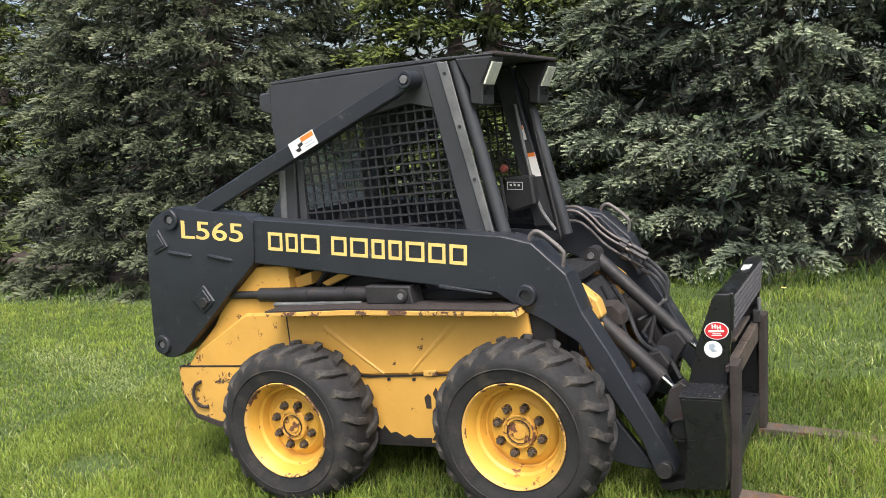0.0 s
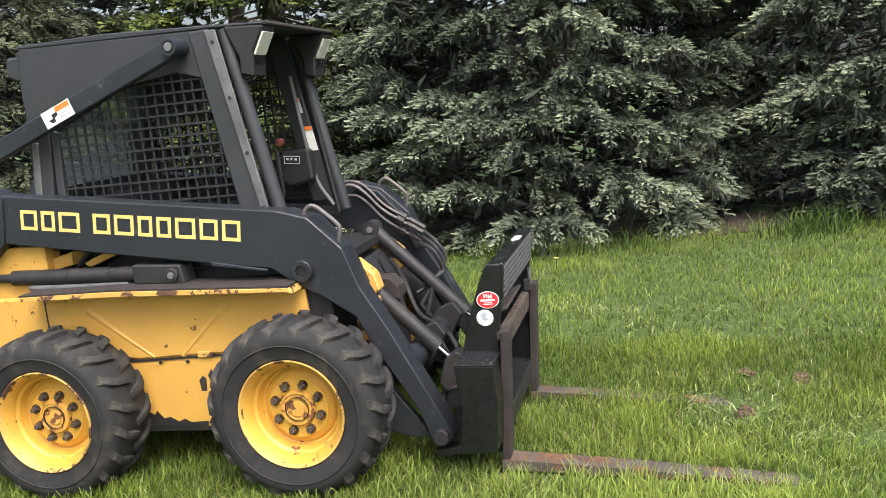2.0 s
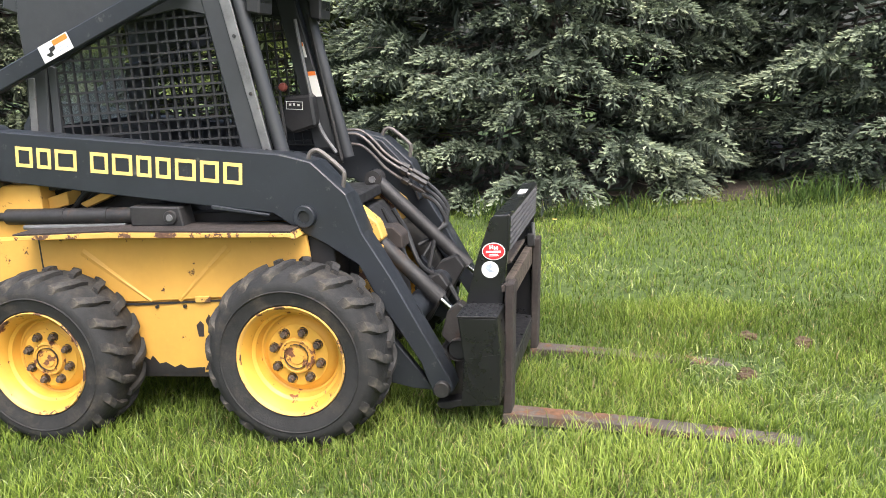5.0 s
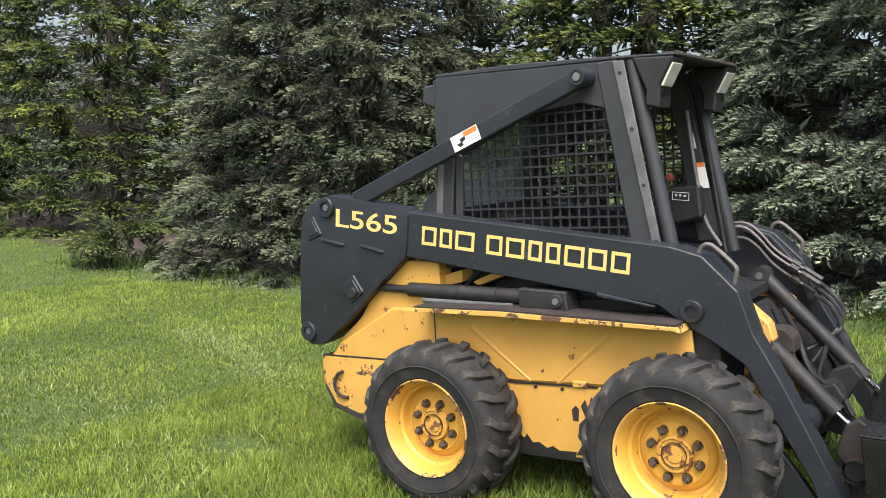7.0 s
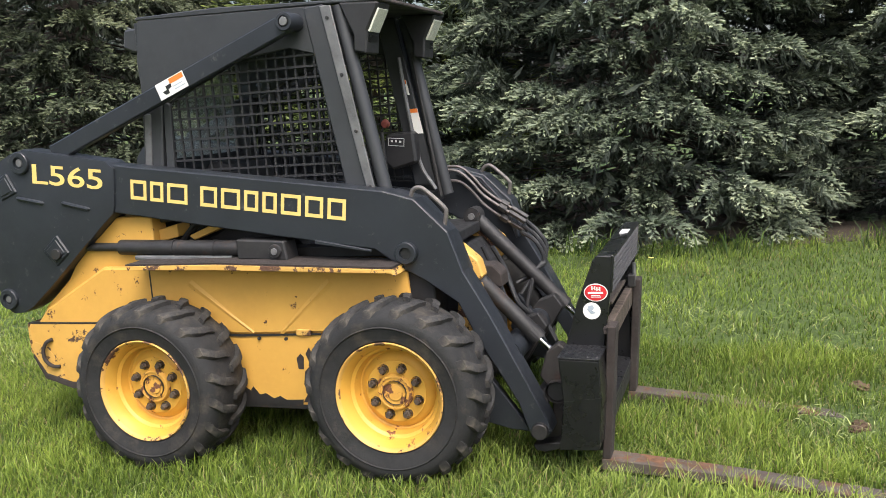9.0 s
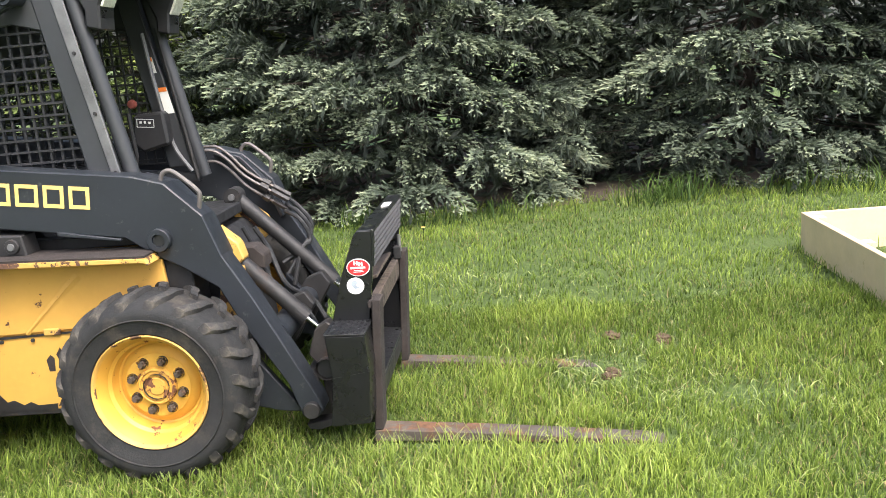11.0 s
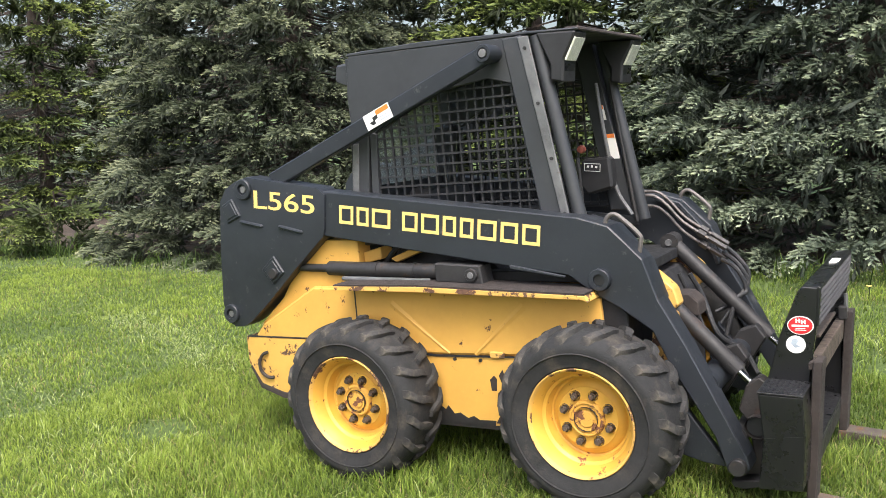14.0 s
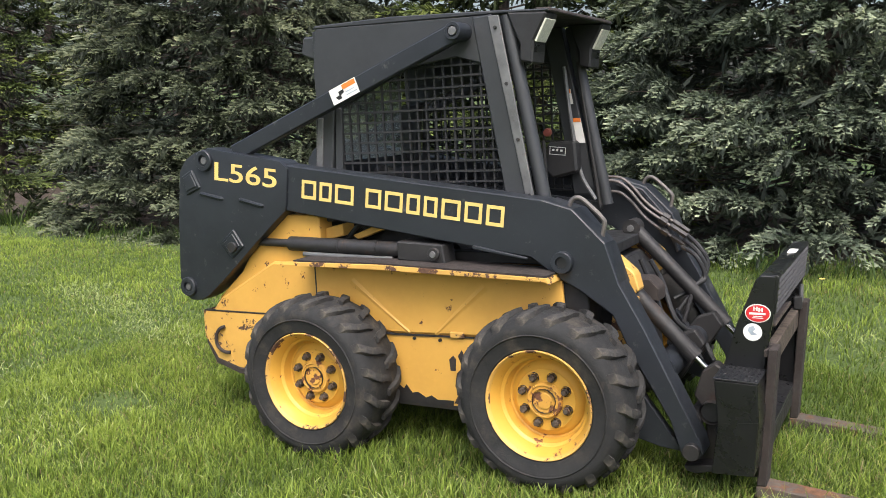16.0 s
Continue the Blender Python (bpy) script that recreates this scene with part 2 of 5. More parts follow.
def part(name, bm, mat, parent, label="", smooth=False, kind=""):
    """Link a bmesh, given in the loader's axes, as one mesh object under a thing or a part."""
    me = bpy.data.meshes.new(name)
    bmesh.ops.translate(bm, verts=bm.verts, vec=-ORIGIN)
    bmesh.ops.recalc_face_normals(bm, faces=bm.faces)
    bm.to_mesh(me)
    bm.free()
    me.materials.append(mat)
    if smooth:
        me.shade_smooth()
        me.set_sharp_from_angle(angle=radians(35))
    ob = new(name, me)
    ob.parent = parent
    return tagged(ob, label, kind=kind)


def thing(name, at, label, category, group="", kind=""):
    """An Empty at the base of a thing; parts made after this are set relative to it."""
    global ORIGIN
    ob = new(name)
    ob.empty_display_size = 0.2
    ob.matrix_basis = LEVEL @ Matrix.Translation(at)
    ORIGIN = Vector(at)
    return tagged(ob, label, category, group, kind)


def soften(bm, w, seg=1, angle=30):
    if w <= 0:
        return
    bm.normal_update()
    es = [e for e in bm.edges if len(e.link_faces) == 2 and e.calc_face_angle(0) > radians(angle)]
    bmesh.ops.bevel(bm, geom=es, offset=w, segments=seg, profile=0.7, affect='EDGES', clamp_overlap=True)


def prism(poly, y0, y1, bevel=0.006, bm=None, seg=1):
    """An outline in x and z, made solid from y0 to y1."""
    b = bmesh.new()
    va = [b.verts.new((x, y0, z)) for x, z in poly]
    vb = [b.verts.new((x, y1, z)) for x, z in poly]
    b.faces.new(va)
    b.faces.new(vb[::-1])
    for i in range(len(poly)):
        j = (i + 1) % len(poly)
        b.faces.new((va[i], vb[i], vb[j], va[j]))
    bmesh.ops.recalc_face_normals(b, faces=b.faces)
    soften(b, bevel, seg)
    return join(bm, b)


def join(bm, b):
    if bm is None:
        return b
    me = bpy.data.meshes.new("tmp")
    b.to_mesh(me)
    b.free()
    bm.from_mesh(me)
    bpy.data.meshes.remove(me)
    return bm


def block(p0, p1, bevel=0.004, bm=None):
    (x0, y0, z0), (x1, y1, z1) = p0, p1
    return prism([(x0, z0), (x1, z0), (x1, z1), (x0, z1)], y0, y1, bevel, bm)


def tube(pts, r, bm=None, seg=10, closed_ends=True):
    """A round bar along a line of points; r may be one radius or one for each point."""
    b = bmesh.new()
    pts = [Vector(p) for p in pts]
    rs = r if isinstance(r, (list, tuple)) else [r] * len(pts)
    rings = []
    side = None
    for i, p in enumerate(pts):
        d = (pts[min(i + 1, len(pts) - 1)] - pts[max(i - 1, 0)]).normalized()
        if side is None:
            side = d.orthogonal().normalized()
        side = (side - d * side.dot(d)).normalized()
        up = d.cross(side)
        rings.append([b.verts.new(p + rs[i] * (math.cos(a) * side + math.sin(a) * up)) for a in (2 * math.pi * k / seg for k in range(seg))])
    for a, c in zip(rings, rings[1:]):
        for k in range(seg):
            b.faces.new((a[k], a[(k + 1) % seg], c[(k + 1) % seg], c[k]))
    if closed_ends:
        b.faces.new(rings[0][::-1])
        b.faces.new(rings[-1])
    return join(bm, b)


def smooth_line(pts, n=6):
    """A rounded line through points (Catmull-Rom)."""
    p = [Vector(q) for q in pts]
    p = [2 * p[0] - p[1]] + p + [2 * p[-1] - p[-2]]
    out = []
    for i in range(1, len(p) - 2):
        for k in range(n):
            t = k / n
            a, b, c, d = p[i - 1:i + 3]
            out.append(0.5 * (2 * b + (c - a) * t + (2 * a - 5 * b + 4 * c - d) * t * t + (3 * b - a - 3 * c + d) * t ** 3))
    return out + [p[-2]]


def lathe(profile, cx, cz, seg=40, bm=None, sign=1, y0=0.0):
    """Turn a profile of (radius, depth) round an axle along y."""
    b = bmesh.new()
    rings = []
    for r, y in profile:
        if r < 1e-5:
            rings.append([b.verts.new((cx, y0 + sign * y, cz))])
        else:
            rings.append([b.verts.new((cx + r * math.cos(a), y0 + sign * y, cz + r * math.sin(a))) for a in (2 * math.pi * k / seg for k in range(seg))])
    for a, c in zip(rings, rings[1:]):
        for k in range(seg):
            j = (k + 1) % seg
            if len(a) == 1 and len(c) == 1:
                continue
            if len(a) == 1:
                b.faces.new((a[0], c[j], c[k]))
            elif len(c) == 1:
                b.faces.new((a[k], a[j], c[0]))
            else:
                b.faces.new((a[k], a[j], c[j], c[k]))
    return join(bm, b)


def disc(cx, cz, r, y0, y1, bm=None, seg=20, hole=0.0):
    """A boss along y, with an optional sunk centre."""
    pr = [(0, y0 + 0.012), (hole, y0 + 0.012), (hole, y0), (r * 0.93, y0), (r, y0 + 0.004), (r, y1), (0, y1)] if hole else [(0, y0), (r * 0.9, y0), (r, y0 + 0.004), (r, y1), (0, y1)]
    return lathe(pr, cx, cz, seg, bm)


def clip_line(poly, axis, v):
    """The stretch of the line x = v (axis 0) or z = v (axis 1) inside a convex outline."""
    hits = []
    for i in range(len(poly)):
        a, b = poly[i], poly[(i + 1) % len(poly)]
        if (a[axis] - v) * (b[axis] - v) < 0:
            t = (v - a[axis]) / (b[axis] - a[axis])
            hits.append(a[1 - axis] + t * (b[1 - axis] - a[1 - axis]))
    return (min(hits), max(hits)) if len(hits) >= 2 else None


def wire_screen(poly, y, parent, step=0.046, w=0.009):
    """The wires of a welded screen filling an outline in x and z, each a part of the screen."""
    xs = [p[0] for p in poly]
    zs = [p[1] for p in poly]
    x = min(xs) + step * 0.5
    while x < max(xs):
        s = clip_line(poly, 0, x)
        if s and s[1] - s[0] > 0.01:
            part("wire", block((x - w / 2, y, s[0]), (x + w / 2, y + w, s[1]), 0), BLACK_MATT, parent)
        x += step
    z = min(zs) + step * 0.5
    while z < max(zs):
        s = clip_line(poly, 1, z)
        if s and s[1] - s[0] > 0.01:
            part("wire", block((s[0], y - w * 0.7, z - w / 2), (s[1], y + w * 0.3, z + w / 2), 0), BLACK_MATT, parent)
        z += step


def ground_height(x, y):
    """World height of the lawn: the slope on which the loader stands, easing off to the sides."""
    k = math.tan(radians(-SLOPE))
    z = k * x
    if x < -1.0:
        z += 0.034 * (-1.0 - x)
    if x > 6.0:
        z -= 0.05 * (x - 6.0)
    if x < -16.0:
        z += 0.03 * (-16.0 - x)
    z -= 0.080 * math.exp(-((x - 3.2) / 1.0) ** 2 - ((y - 0.75) / 1.6) ** 2)
    return z + 0.02 * math.sin(x * 0.9 + 1.0) * math.sin(y * 0.7) * min(1, max(0, (abs(y - 0.8) - 1.5) * 0.5))


# ---- ground ----
def build_ground():
    xs = sorted(set([-400, -200, -100, -60, -40, -30] + [-24 + 0.5 * i for i in range(73)] + [16, 22, 30, 45, 80, 160, 400]))
    ys = sorted(set([-400, -160, -60, -25, -12, -8] + [-6 + 0.5 * i for i in range(53)] + [24, 30, 45, 80, 160, 400]))
    bm = bmesh.new()
    grid = [[bm.verts.new((x, y, ground_height(max(-60, min(x, 30)), y))) for y in ys] for x in xs]
    for i in range(len(xs) - 1):
        for j in range(len(ys) - 1):
            bm.faces.new((grid[i][j], grid[i + 1][j], grid[i + 1][j + 1], grid[i][j + 1]))
    me = bpy.data.meshes.new("ground")
    bm.to_mesh(me)
    bm.free()
    me.shade_smooth()
    me.materials.append(ground_material())
    tagged(new("ground", me), "sloping green lawn with thatch and bare soil", "lawn", kind="structure")


build_ground()


# ---- the loader ----
YC = 0.80  # its middle, across


ARM_C = 0.855  # middle between the lift arms


def mirror_arm(y):
    return 2 * ARM_C - y


def mirror_y(y):
    return 2 * YC - y


def lug_mesh(side):
    """One tread lug, round an axle along y: a low bar from the shoulder past the middle of the tread."""
    bm = bmesh.new()
    ring = []
    for s, (d, r, h, half) in enumerate(((-0.012, 0.318, 0.008, 0.115), (0.000, 0.342, 0.014, 0.125), (0.024, 0.356, 0.017, 0.115), (0.060, 0.362, 0.018, 0.095), (0.095, 0.365, 0.018, 0.085), (0.132, 0.366, 0.016, 0.080))):
        y = d if side == 0 else 0.25 - d
        ac = -0.042 * s + 0.018 * math.sin(s * 1.7)
        row = []
        for aa, rr in ((ac - half * 0.60, r - 0.012), (ac - half * 0.46, r + h * 0.9), (ac, r + h), (ac + half * 0.46, r + h * 0.9), (ac + half * 0.60, r - 0.012)):
            row.append(bm.verts.new((rr * math.cos(aa), y, rr * math.sin(aa))))
        ring.append(row)
    for p, q in zip(ring, ring[1:]):
        for i in range(4):
            bm.faces.new((p[i], p[i + 1], q[i + 1], q[i]))
    bm.faces.new(ring[0])
    bm.faces.new(ring[-1][::-1])
    bmesh.ops.recalc_face_normals(bm, faces=bm.faces)
    me = bpy.data.meshes.new("tread_lug")
    bm.to_mesh(me)
    bm.free()
    me.materials.append(WORN_RUBBER)
    return me


LUG = [lug_mesh(0), lug_mesh(1)]


def wheel(cx, cz, outer_y, sign, parent, spin, label=""):
    """A wheel whose outer face is at outer_y; sign +1 goes inwards along +y."""
    R = 0.362
    w = part("wheel", lathe([(0.05, 0.06), (0.05, 0.22), (0.0, 0.22)], cx, cz, 16, None, sign, outer_y), STEEL_DARK, parent, label)
    # tyre: carcass and lugs in one mesh
    prof = [(0.216, 0.012), (0.232, -0.004), (0.250, -0.006), (0.275, -0.016), (0.305, -0.020), (0.325, -0.012), (0.345, 0.008),
            (0.355, 0.035), (R, 0.075), (R + 0.003, 0.125), (R, 0.175), (0.355, 0.215), (0.345, 0.242), (0.325, 0.262), (0.300, 0.268),
            (0.265, 0.262), (0.235, 0.254), (0.216, 0.238)]
    bm = lathe(prof, cx, cz, 56, None, sign, outer_y)
    bm2 = lathe([(0.283, -0.0195), (0.287, -0.0235), (0.291, -0.0195)], cx, cz, 56, None, sign, outer_y)
    join(bm, bm2)
    part("tyre", bm, RUBBER, w, "worn black rubber tyre", smooth=True)
    for side in (0, 1):
        for k in range(19):
            ob = new("tread_lug", LUG[side])
            ob.parent = w
            ob.matrix_basis = Matrix.Translation(Vector((cx, outer_y, cz)) - ORIGIN) @ Matrix.Rotation(2 * math.pi * (k + 0.5 * side) / 19 + spin, 4, 'Y') @ Matrix.Diagonal((1, sign, 1, 1))
    # rim
    prof = [(0.2235, 0.002), (0.221, -0.004), (0.214, 0.000), (0.208, 0.014), (0.196, 0.030), (0.188, 0.062), (0.176, 0.072), (0.170, 0.100),
            (0.166, 0.112), (0.158, 0.116), (0.152, 0.108), (0.140, 0.098), (0.132, 0.094), (0.126, 0.086), (0.095, 0.084), (0.070, 0.084), (0.0, 0.084)]
    rim = part("rim", lathe(prof, cx, cz, 56, None, sign, outer_y), RIM_PAINT, w, "yellow painted steel rim with rust chips", smooth=True)
    part("rim_flange", lathe([(0.2245, 0.004), (0.2255, -0.002), (0.222, -0.0075), (0.215, -0.003), (0.210, 0.009)], cx, cz, 56, None, sign, outer_y), YELLOW_WORN, w, "rim edge worn to rust", smooth=True)
    pr = [(0.076, 0.084), (0.074, 0.074), (0.070, 0.066), (0.064, 0.065), (0.060, 0.070), (0.036, 0.071), (0.032, 0.066), (0.0, 0.066)]
    part("hub_cap", lathe(pr, cx, cz, 28, None, sign, outer_y), HUB_RUST, w, "rust-spotted yellow hub cap", smooth=True)
    for k in range(8):
        a = 2 * math.pi * (k + 0.5) / 8 + spin * 0.3
        bx, bz = cx + 0.100 * math.cos(a), cz + 0.100 * math.sin(a)
        bm = lathe([(0.0, 0.052), (0.010, 0.052), (0.012, 0.055), (0.012, 0.066), (0.0155, 0.067), (0.0155, 0.086)], bx, bz, 6, None, sign, outer_y)
        lathe([(0.020, 0.075), (0.021, 0.086)], bx, bz, 12, bm, sign, outer_y)
        part("lug_nut", bm, NUT_STEEL, w)
    return w


def text_mesh(body, size, mat, x, y, z, slope, parent, name, width=1.0):
    """Lettering lying on a face that looks towards -y."""
    cu = bpy.data.curves.new(name, 'FONT')
    cu.body, cu.size, cu.extrude, cu.offset = body, size, 0.0008, size * 0.008
    tmp = new("tmp", cu)
    bpy.context.view_layer.update()
    me = bpy.data.meshes.new_from_object(tmp.evaluated_get(bpy.context.evaluated_depsgraph_get()))
    bpy.data.objects.remove(tmp)
    me.transform(Matrix.Translation(Vector((x, y, z)) - ORIGIN) @ Matrix.Rotation(slope, 4, 'Y') @ Matrix.Rotation(radians(90), 4, 'X') @ Matrix.Diagonal((width, 1, 1, 1)))
    me.materials.clear()
    me.materials.append(mat)
    ob = new(name, me)
    ob.parent = parent
    return ob


def plate_quad(x0, z0, dx, dz, ux, y, th=0.0015, bm=None):
    """A thin rectangle on a face that looks to -y: corner, length along a slope, height across it."""
    c, s = math.cos(ux), math.sin(ux)
    pts = [(x0, z0), (x0 + dx * c, z0 + dx * s), (x0 + dx * c - dz * s, z0 + dx * s + dz * c), (x0 - dz * s, z0 + dz * c)]
    return prism(pts, y - th, y, 0, bm)


def build_loader():
    root = thing("skid_steer_loader", (0.55, YC, 0), "worn yellow and charcoal skid steer loader parked on grass", "loader")
    # --- wheels
    for cx, cz, spin in ((-0.030, 0.369, 0.1), (1.102, 0.379, 0.22)):
        wheel(cx, cz, 0.0, 1, root, spin)
        wheel(cx, cz, 2 * YC, -1, root, spin + 0.1)
    # --- lower body tub
    hull = [(-0.66, 0.295), (-0.10, 0.235), (1.02, 0.235), (1.08, 0.34), (1.08, 0.74), (1.04, 0.86), (-0.40, 0.86), (-0.76, 0.66), (-0.84, 0.57), (-0.845, 0.40), (-0.80, 0.335)]
    part("hull", prism(hull, 0.285, mirror_y(0.285), 0.012), YELLOW, root, "yellow steel body tub with chipped paint")
    part("belly_plate", prism([(-0.58, 0.285), (-0.10, 0.215), (1.08, 0.215), (1.20, 0.28), (1.18, 0.30), (-0.10, 0.25), (-0.56, 0.31)], 0.275, mirror_y(0.275), 0.004), STEEL_DARK, root)
    for near in (True, False):
        m = (lambda y: y) if near else mirror_y
        # upper side panel with folded V creases
        bm = prism([(-0.14, 0.585), (0.30, 0.560), (1.13, 0.585), (1.115, 0.83), (-0.14, 0.85)], m(0.268), m(0.29), 0.003)
        part("side_panel", bm, YELLOW, root, "yellow side panel with pressed V creases")
        for (xa, za), (xb, zb) in (((0.075, 0.79), (0.375, 0.562)), ((0.765, 0.79), (0.510, 0.562))):
            d = Vector((xb - xa, 0, zb - za)).normalized()
            q = Vector((-d.z, 0, d.x)) * 0.022
            b = bmesh.new()
            ya, yb = m(0.269), m(0.2635)
            vs = [b.verts.new(v) for v in ((xa - q.x, ya, za - q.z), (xa, yb, za), (xa + q.x, ya, za + q.z), (xb - q.x * .4, ya, zb - q.z * .4), (xb, yb, zb), (xb + q.x * .4, ya, zb + q.z * .4))]
            b.faces.new((vs[0], vs[1], vs[4], vs[3]))
            b.faces.new((vs[1], vs[2], vs[5], vs[4]))
            part("pressed_crease", b, YELLOW, root)
        bm = prism([(-0.30, 0.30), (-0.12, 0.24), (1.0, 0.235), (1.02, 0.565), (0.30, 0.548), (-0.14, 0.572), (-0.30, 0.60)], m(0.272), m(0.288), 0.003)
        part("lower_side_panel", bm, YELLOW, root, "lower yellow side panel scraped along its bottom")
        part("scraped_patch", prism([(0.585, 0.25), (0.665, 0.25), (0.68, 0.36), (0.665, 0.44), (0.68, 0.50), (0.665, 0.515), (0.65, 0.46), (0.635, 0.50), (0.615, 0.47), (0.635, 0.42), (0.605, 0.39), (0.595, 0.33), (0.615, 0.30)], m(0.2700), m(0.2725), 0), RUST, root, "patch scraped to bare brown metal")
        part("scraped_patch", prism([(0.575, 0.40), (0.60, 0.40), (0.605, 0.455), (0.59, 0.47), (0.57, 0.45)], m(0.2700), m(0.2725), 0), RUST, root)
        part("scraped_edge", prism([(0.02, 0.238), (0.58, 0.236), (0.585, 0.262), (0.50, 0.258), (0.47, 0.275), (0.44, 0.262), (0.40, 0.285), (0.37, 0.278), (0.34, 0.315), (0.325, 0.295), (0.28, 0.325), (0.24, 0.30), (0.12, 0.33), (0.02, 0.32)], m(0.2708), m(0.2728), 0), STEEL_DARK, root, "scraped bottom edge")
        part("panel_seam", prism([(-0.14, 0.568), (0.30, 0.544), (0.70, 0.556), (0.70, 0.563), (0.30, 0.5535), (-0.14, 0.577)], m(0.2665), m(0.274), 0), STEEL_DARK, root, "dark gap between panels")
        part("panel_seam", prism([(-0.865, 0.590), (-0.25, 0.594), (-0.25, 0.601), (-0.865, 0.597)], m(0.2765), m(0.30), 0), STEEL_DARK, root)
        part("panel_seam", prism([(-0.135, 0.60), (-0.128, 0.60), (-0.128, 0.85), (-0.135, 0.85)], m(0.2665), m(0.29), 0), STEEL_DARK, root)
        for bx in (0.398, 0.530):
            part("panel_bolt", disc(bx, 0.537, 0.008, min(m(0.262), m(0.272)), max(m(0.262), m(0.272)), None, 8), STEEL_DARK, root)
        part("latch", block((0.585, min(m(0.258), m(0.27)), 0.553), (0.655, max(m(0.258), m(0.27)), 0.582), 0.004), YELLOW_WORN, root, "chipped panel latch")
        # running ledge over the wheels
        bm = prism([(-0.155, 0.890), (-0.15, 0.872), (0.30, 0.868), (1.09, 0.846), (1.112, 0.835), (1.10, 0.862), (0.30, 0.892)], m(0.14), m(0.30), 0.002)
        part("ledge", bm, YELLOW_WORN, root, "worn yellow ledge with bare rusty edge")
        part("ledge_top", prism([(-0.16, 0.8915), (0.30, 0.893), (1.10, 0.864), (1.10, 0.872), (0.30, 0.90), (-0.16, 0.898)], m(0.143), m(0.34), 0), RUST, root, "rusty bare ledge top")
        # rear corner
        bm = prism([(-0.79, 0.655), (-0.42, 0.733), (-0.20, 0.765), (-0.12, 0.86), (-0.12, 1.09), (-0.42, 1.09), (-0.62, 0.80)], m(0.31), m(0.42), 0.006)
        part("rear_side_cover", bm, YELLOW, root, "upper rear yellow side cover")
        part("rear_side_step", prism([(-0.82, 0.597), (-0.12, 0.62), (-0.12, 0.80), (-0.20, 0.772), (-0.42, 0.742), (-0.80, 0.665)], m(0.352), m(0.44), 0.004), YELLOW, root)
        bm = prism([(-0.87, 0.578), (-0.855, 0.592), (-0.25, 0.598), (-0.25, 0.30), (-0.66, 0.300), (-0.80, 0.338), (-0.865, 0.43)], m(0.278), m(0.36), 0.006)
        part("rear_corner_panel", bm, YELLOW_CHIPPED, root, "lower rear corner panel with scraped rust")
        part("scraped_patch", prism([(-0.862, 0.43), (-0.80, 0.345), (-0.69, 0.315), (-0.70, 0.36), (-0.745, 0.38), (-0.74, 0.43), (-0.775, 0.47), (-0.80, 0.46), (-0.815, 0.49), (-0.85, 0.50)], m(0.2765), m(0.2785), 0), YELLOW_WORN, root, "rust-scraped corner")
        part("skid_edge", prism([(-0.868, 0.425), (-0.81, 0.318), (-0.66, 0.272), (-0.20, 0.262), (-0.20, 0.292), (-0.65, 0.302), (-0.795, 0.342), (-0.862, 0.445)], m(0.274), m(0.37), 0.003), RUST, root)
    part("tow_hook", tube(smooth_line([(-0.735, 0.272, 0.515), (-0.765, 0.262, 0.500), (-0.785, 0.258, 0.460), (-0.780, 0.258, 0.415), (-0.745, 0.262, 0.385), (-0.71, 0.272, 0.380)], 5), 0.009, None, 8), RUST, root, "rusty bent tow hook", smooth=True)
    part("rear_bumper", prism([(-0.905, 0.585), (-0.872, 0.592), (-0.868, 0.44), (-0.885, 0.425), (-0.905, 0.435)], 0.30, mirror_y(0.30), 0.008), YELLOW_WORN, root, "rust-worn yellow rear bumper")
    part("engine_door", prism([(-0.84, 0.60), (-0.79, 0.60), (-0.70, 1.05), (-0.62, 1.16), (-0.60, 1.12), (-0.72, 0.98)], 0.44, mirror_y(0.44), 0.01), YELLOW, root, "yellow rear engine door")
    part("engine_hood", prism([(-0.72, 0.86), (-0.60, 1.14), (-0.10, 1.20), (0.0, 0.86)], 0.46, mirror_y(0.46), 0.02), PAINT, root, "charcoal engine hood")
    part("engine_block", prism([(-0.10, 0.88), (-0.08, 1.06), (0.45, 1.06), (0.62, 0.88)], 0.47, mirror_y(0.47), 0.02), STEEL_DARK, root, "oily engine bay")
    part("deck_bracket", prism([(-0.20, 1.0), (-0.02, 1.045), (-0.02, 0.985), (-0.16, 0.955)], 0.36, 0.46, 0.004), YELLOW, root, "yellow bracket under the arm")
    part("deck_bracket", prism([(0.02, 0.985), (0.05, 0.965), (0.24, 1.03), (0.20, 1.055)], 0.38, 0.44, 0.004), YELLOW, root)
    for k in range(4):
        bm = tube(smooth_line([(-0.06 + 0.03 * k, 0.40 + 0.03 * k, 0.93), (0.10 + 0.05 * k, 0.39 + 0.02 * k, 1.06), (0.30 + 0.05 * k, 0.42, 1.04), (0.48, 0.44, 0.92 + 0.03 * k)]), 0.012, None, 8)
        part("engine_hose", bm, HOSE, root, "black hose in the engine bay", smooth=True)

    # --- lift arms
    tower = [(-0.815, 1.408), (-0.735, 1.428), (-0.285, 1.352), (-0.240, 1.315), (-0.262, 1.150), (-0.275, 1.112), (-0.45, 0.97), (-0.655, 0.793), (-0.800, 0.678),
             (-0.86, 0.650), (-0.92, 0.648), (-0.97, 0.678), (-0.990, 0.77), (-0.965, 1.067), (-0.930, 1.313), (-0.88, 1.375)]
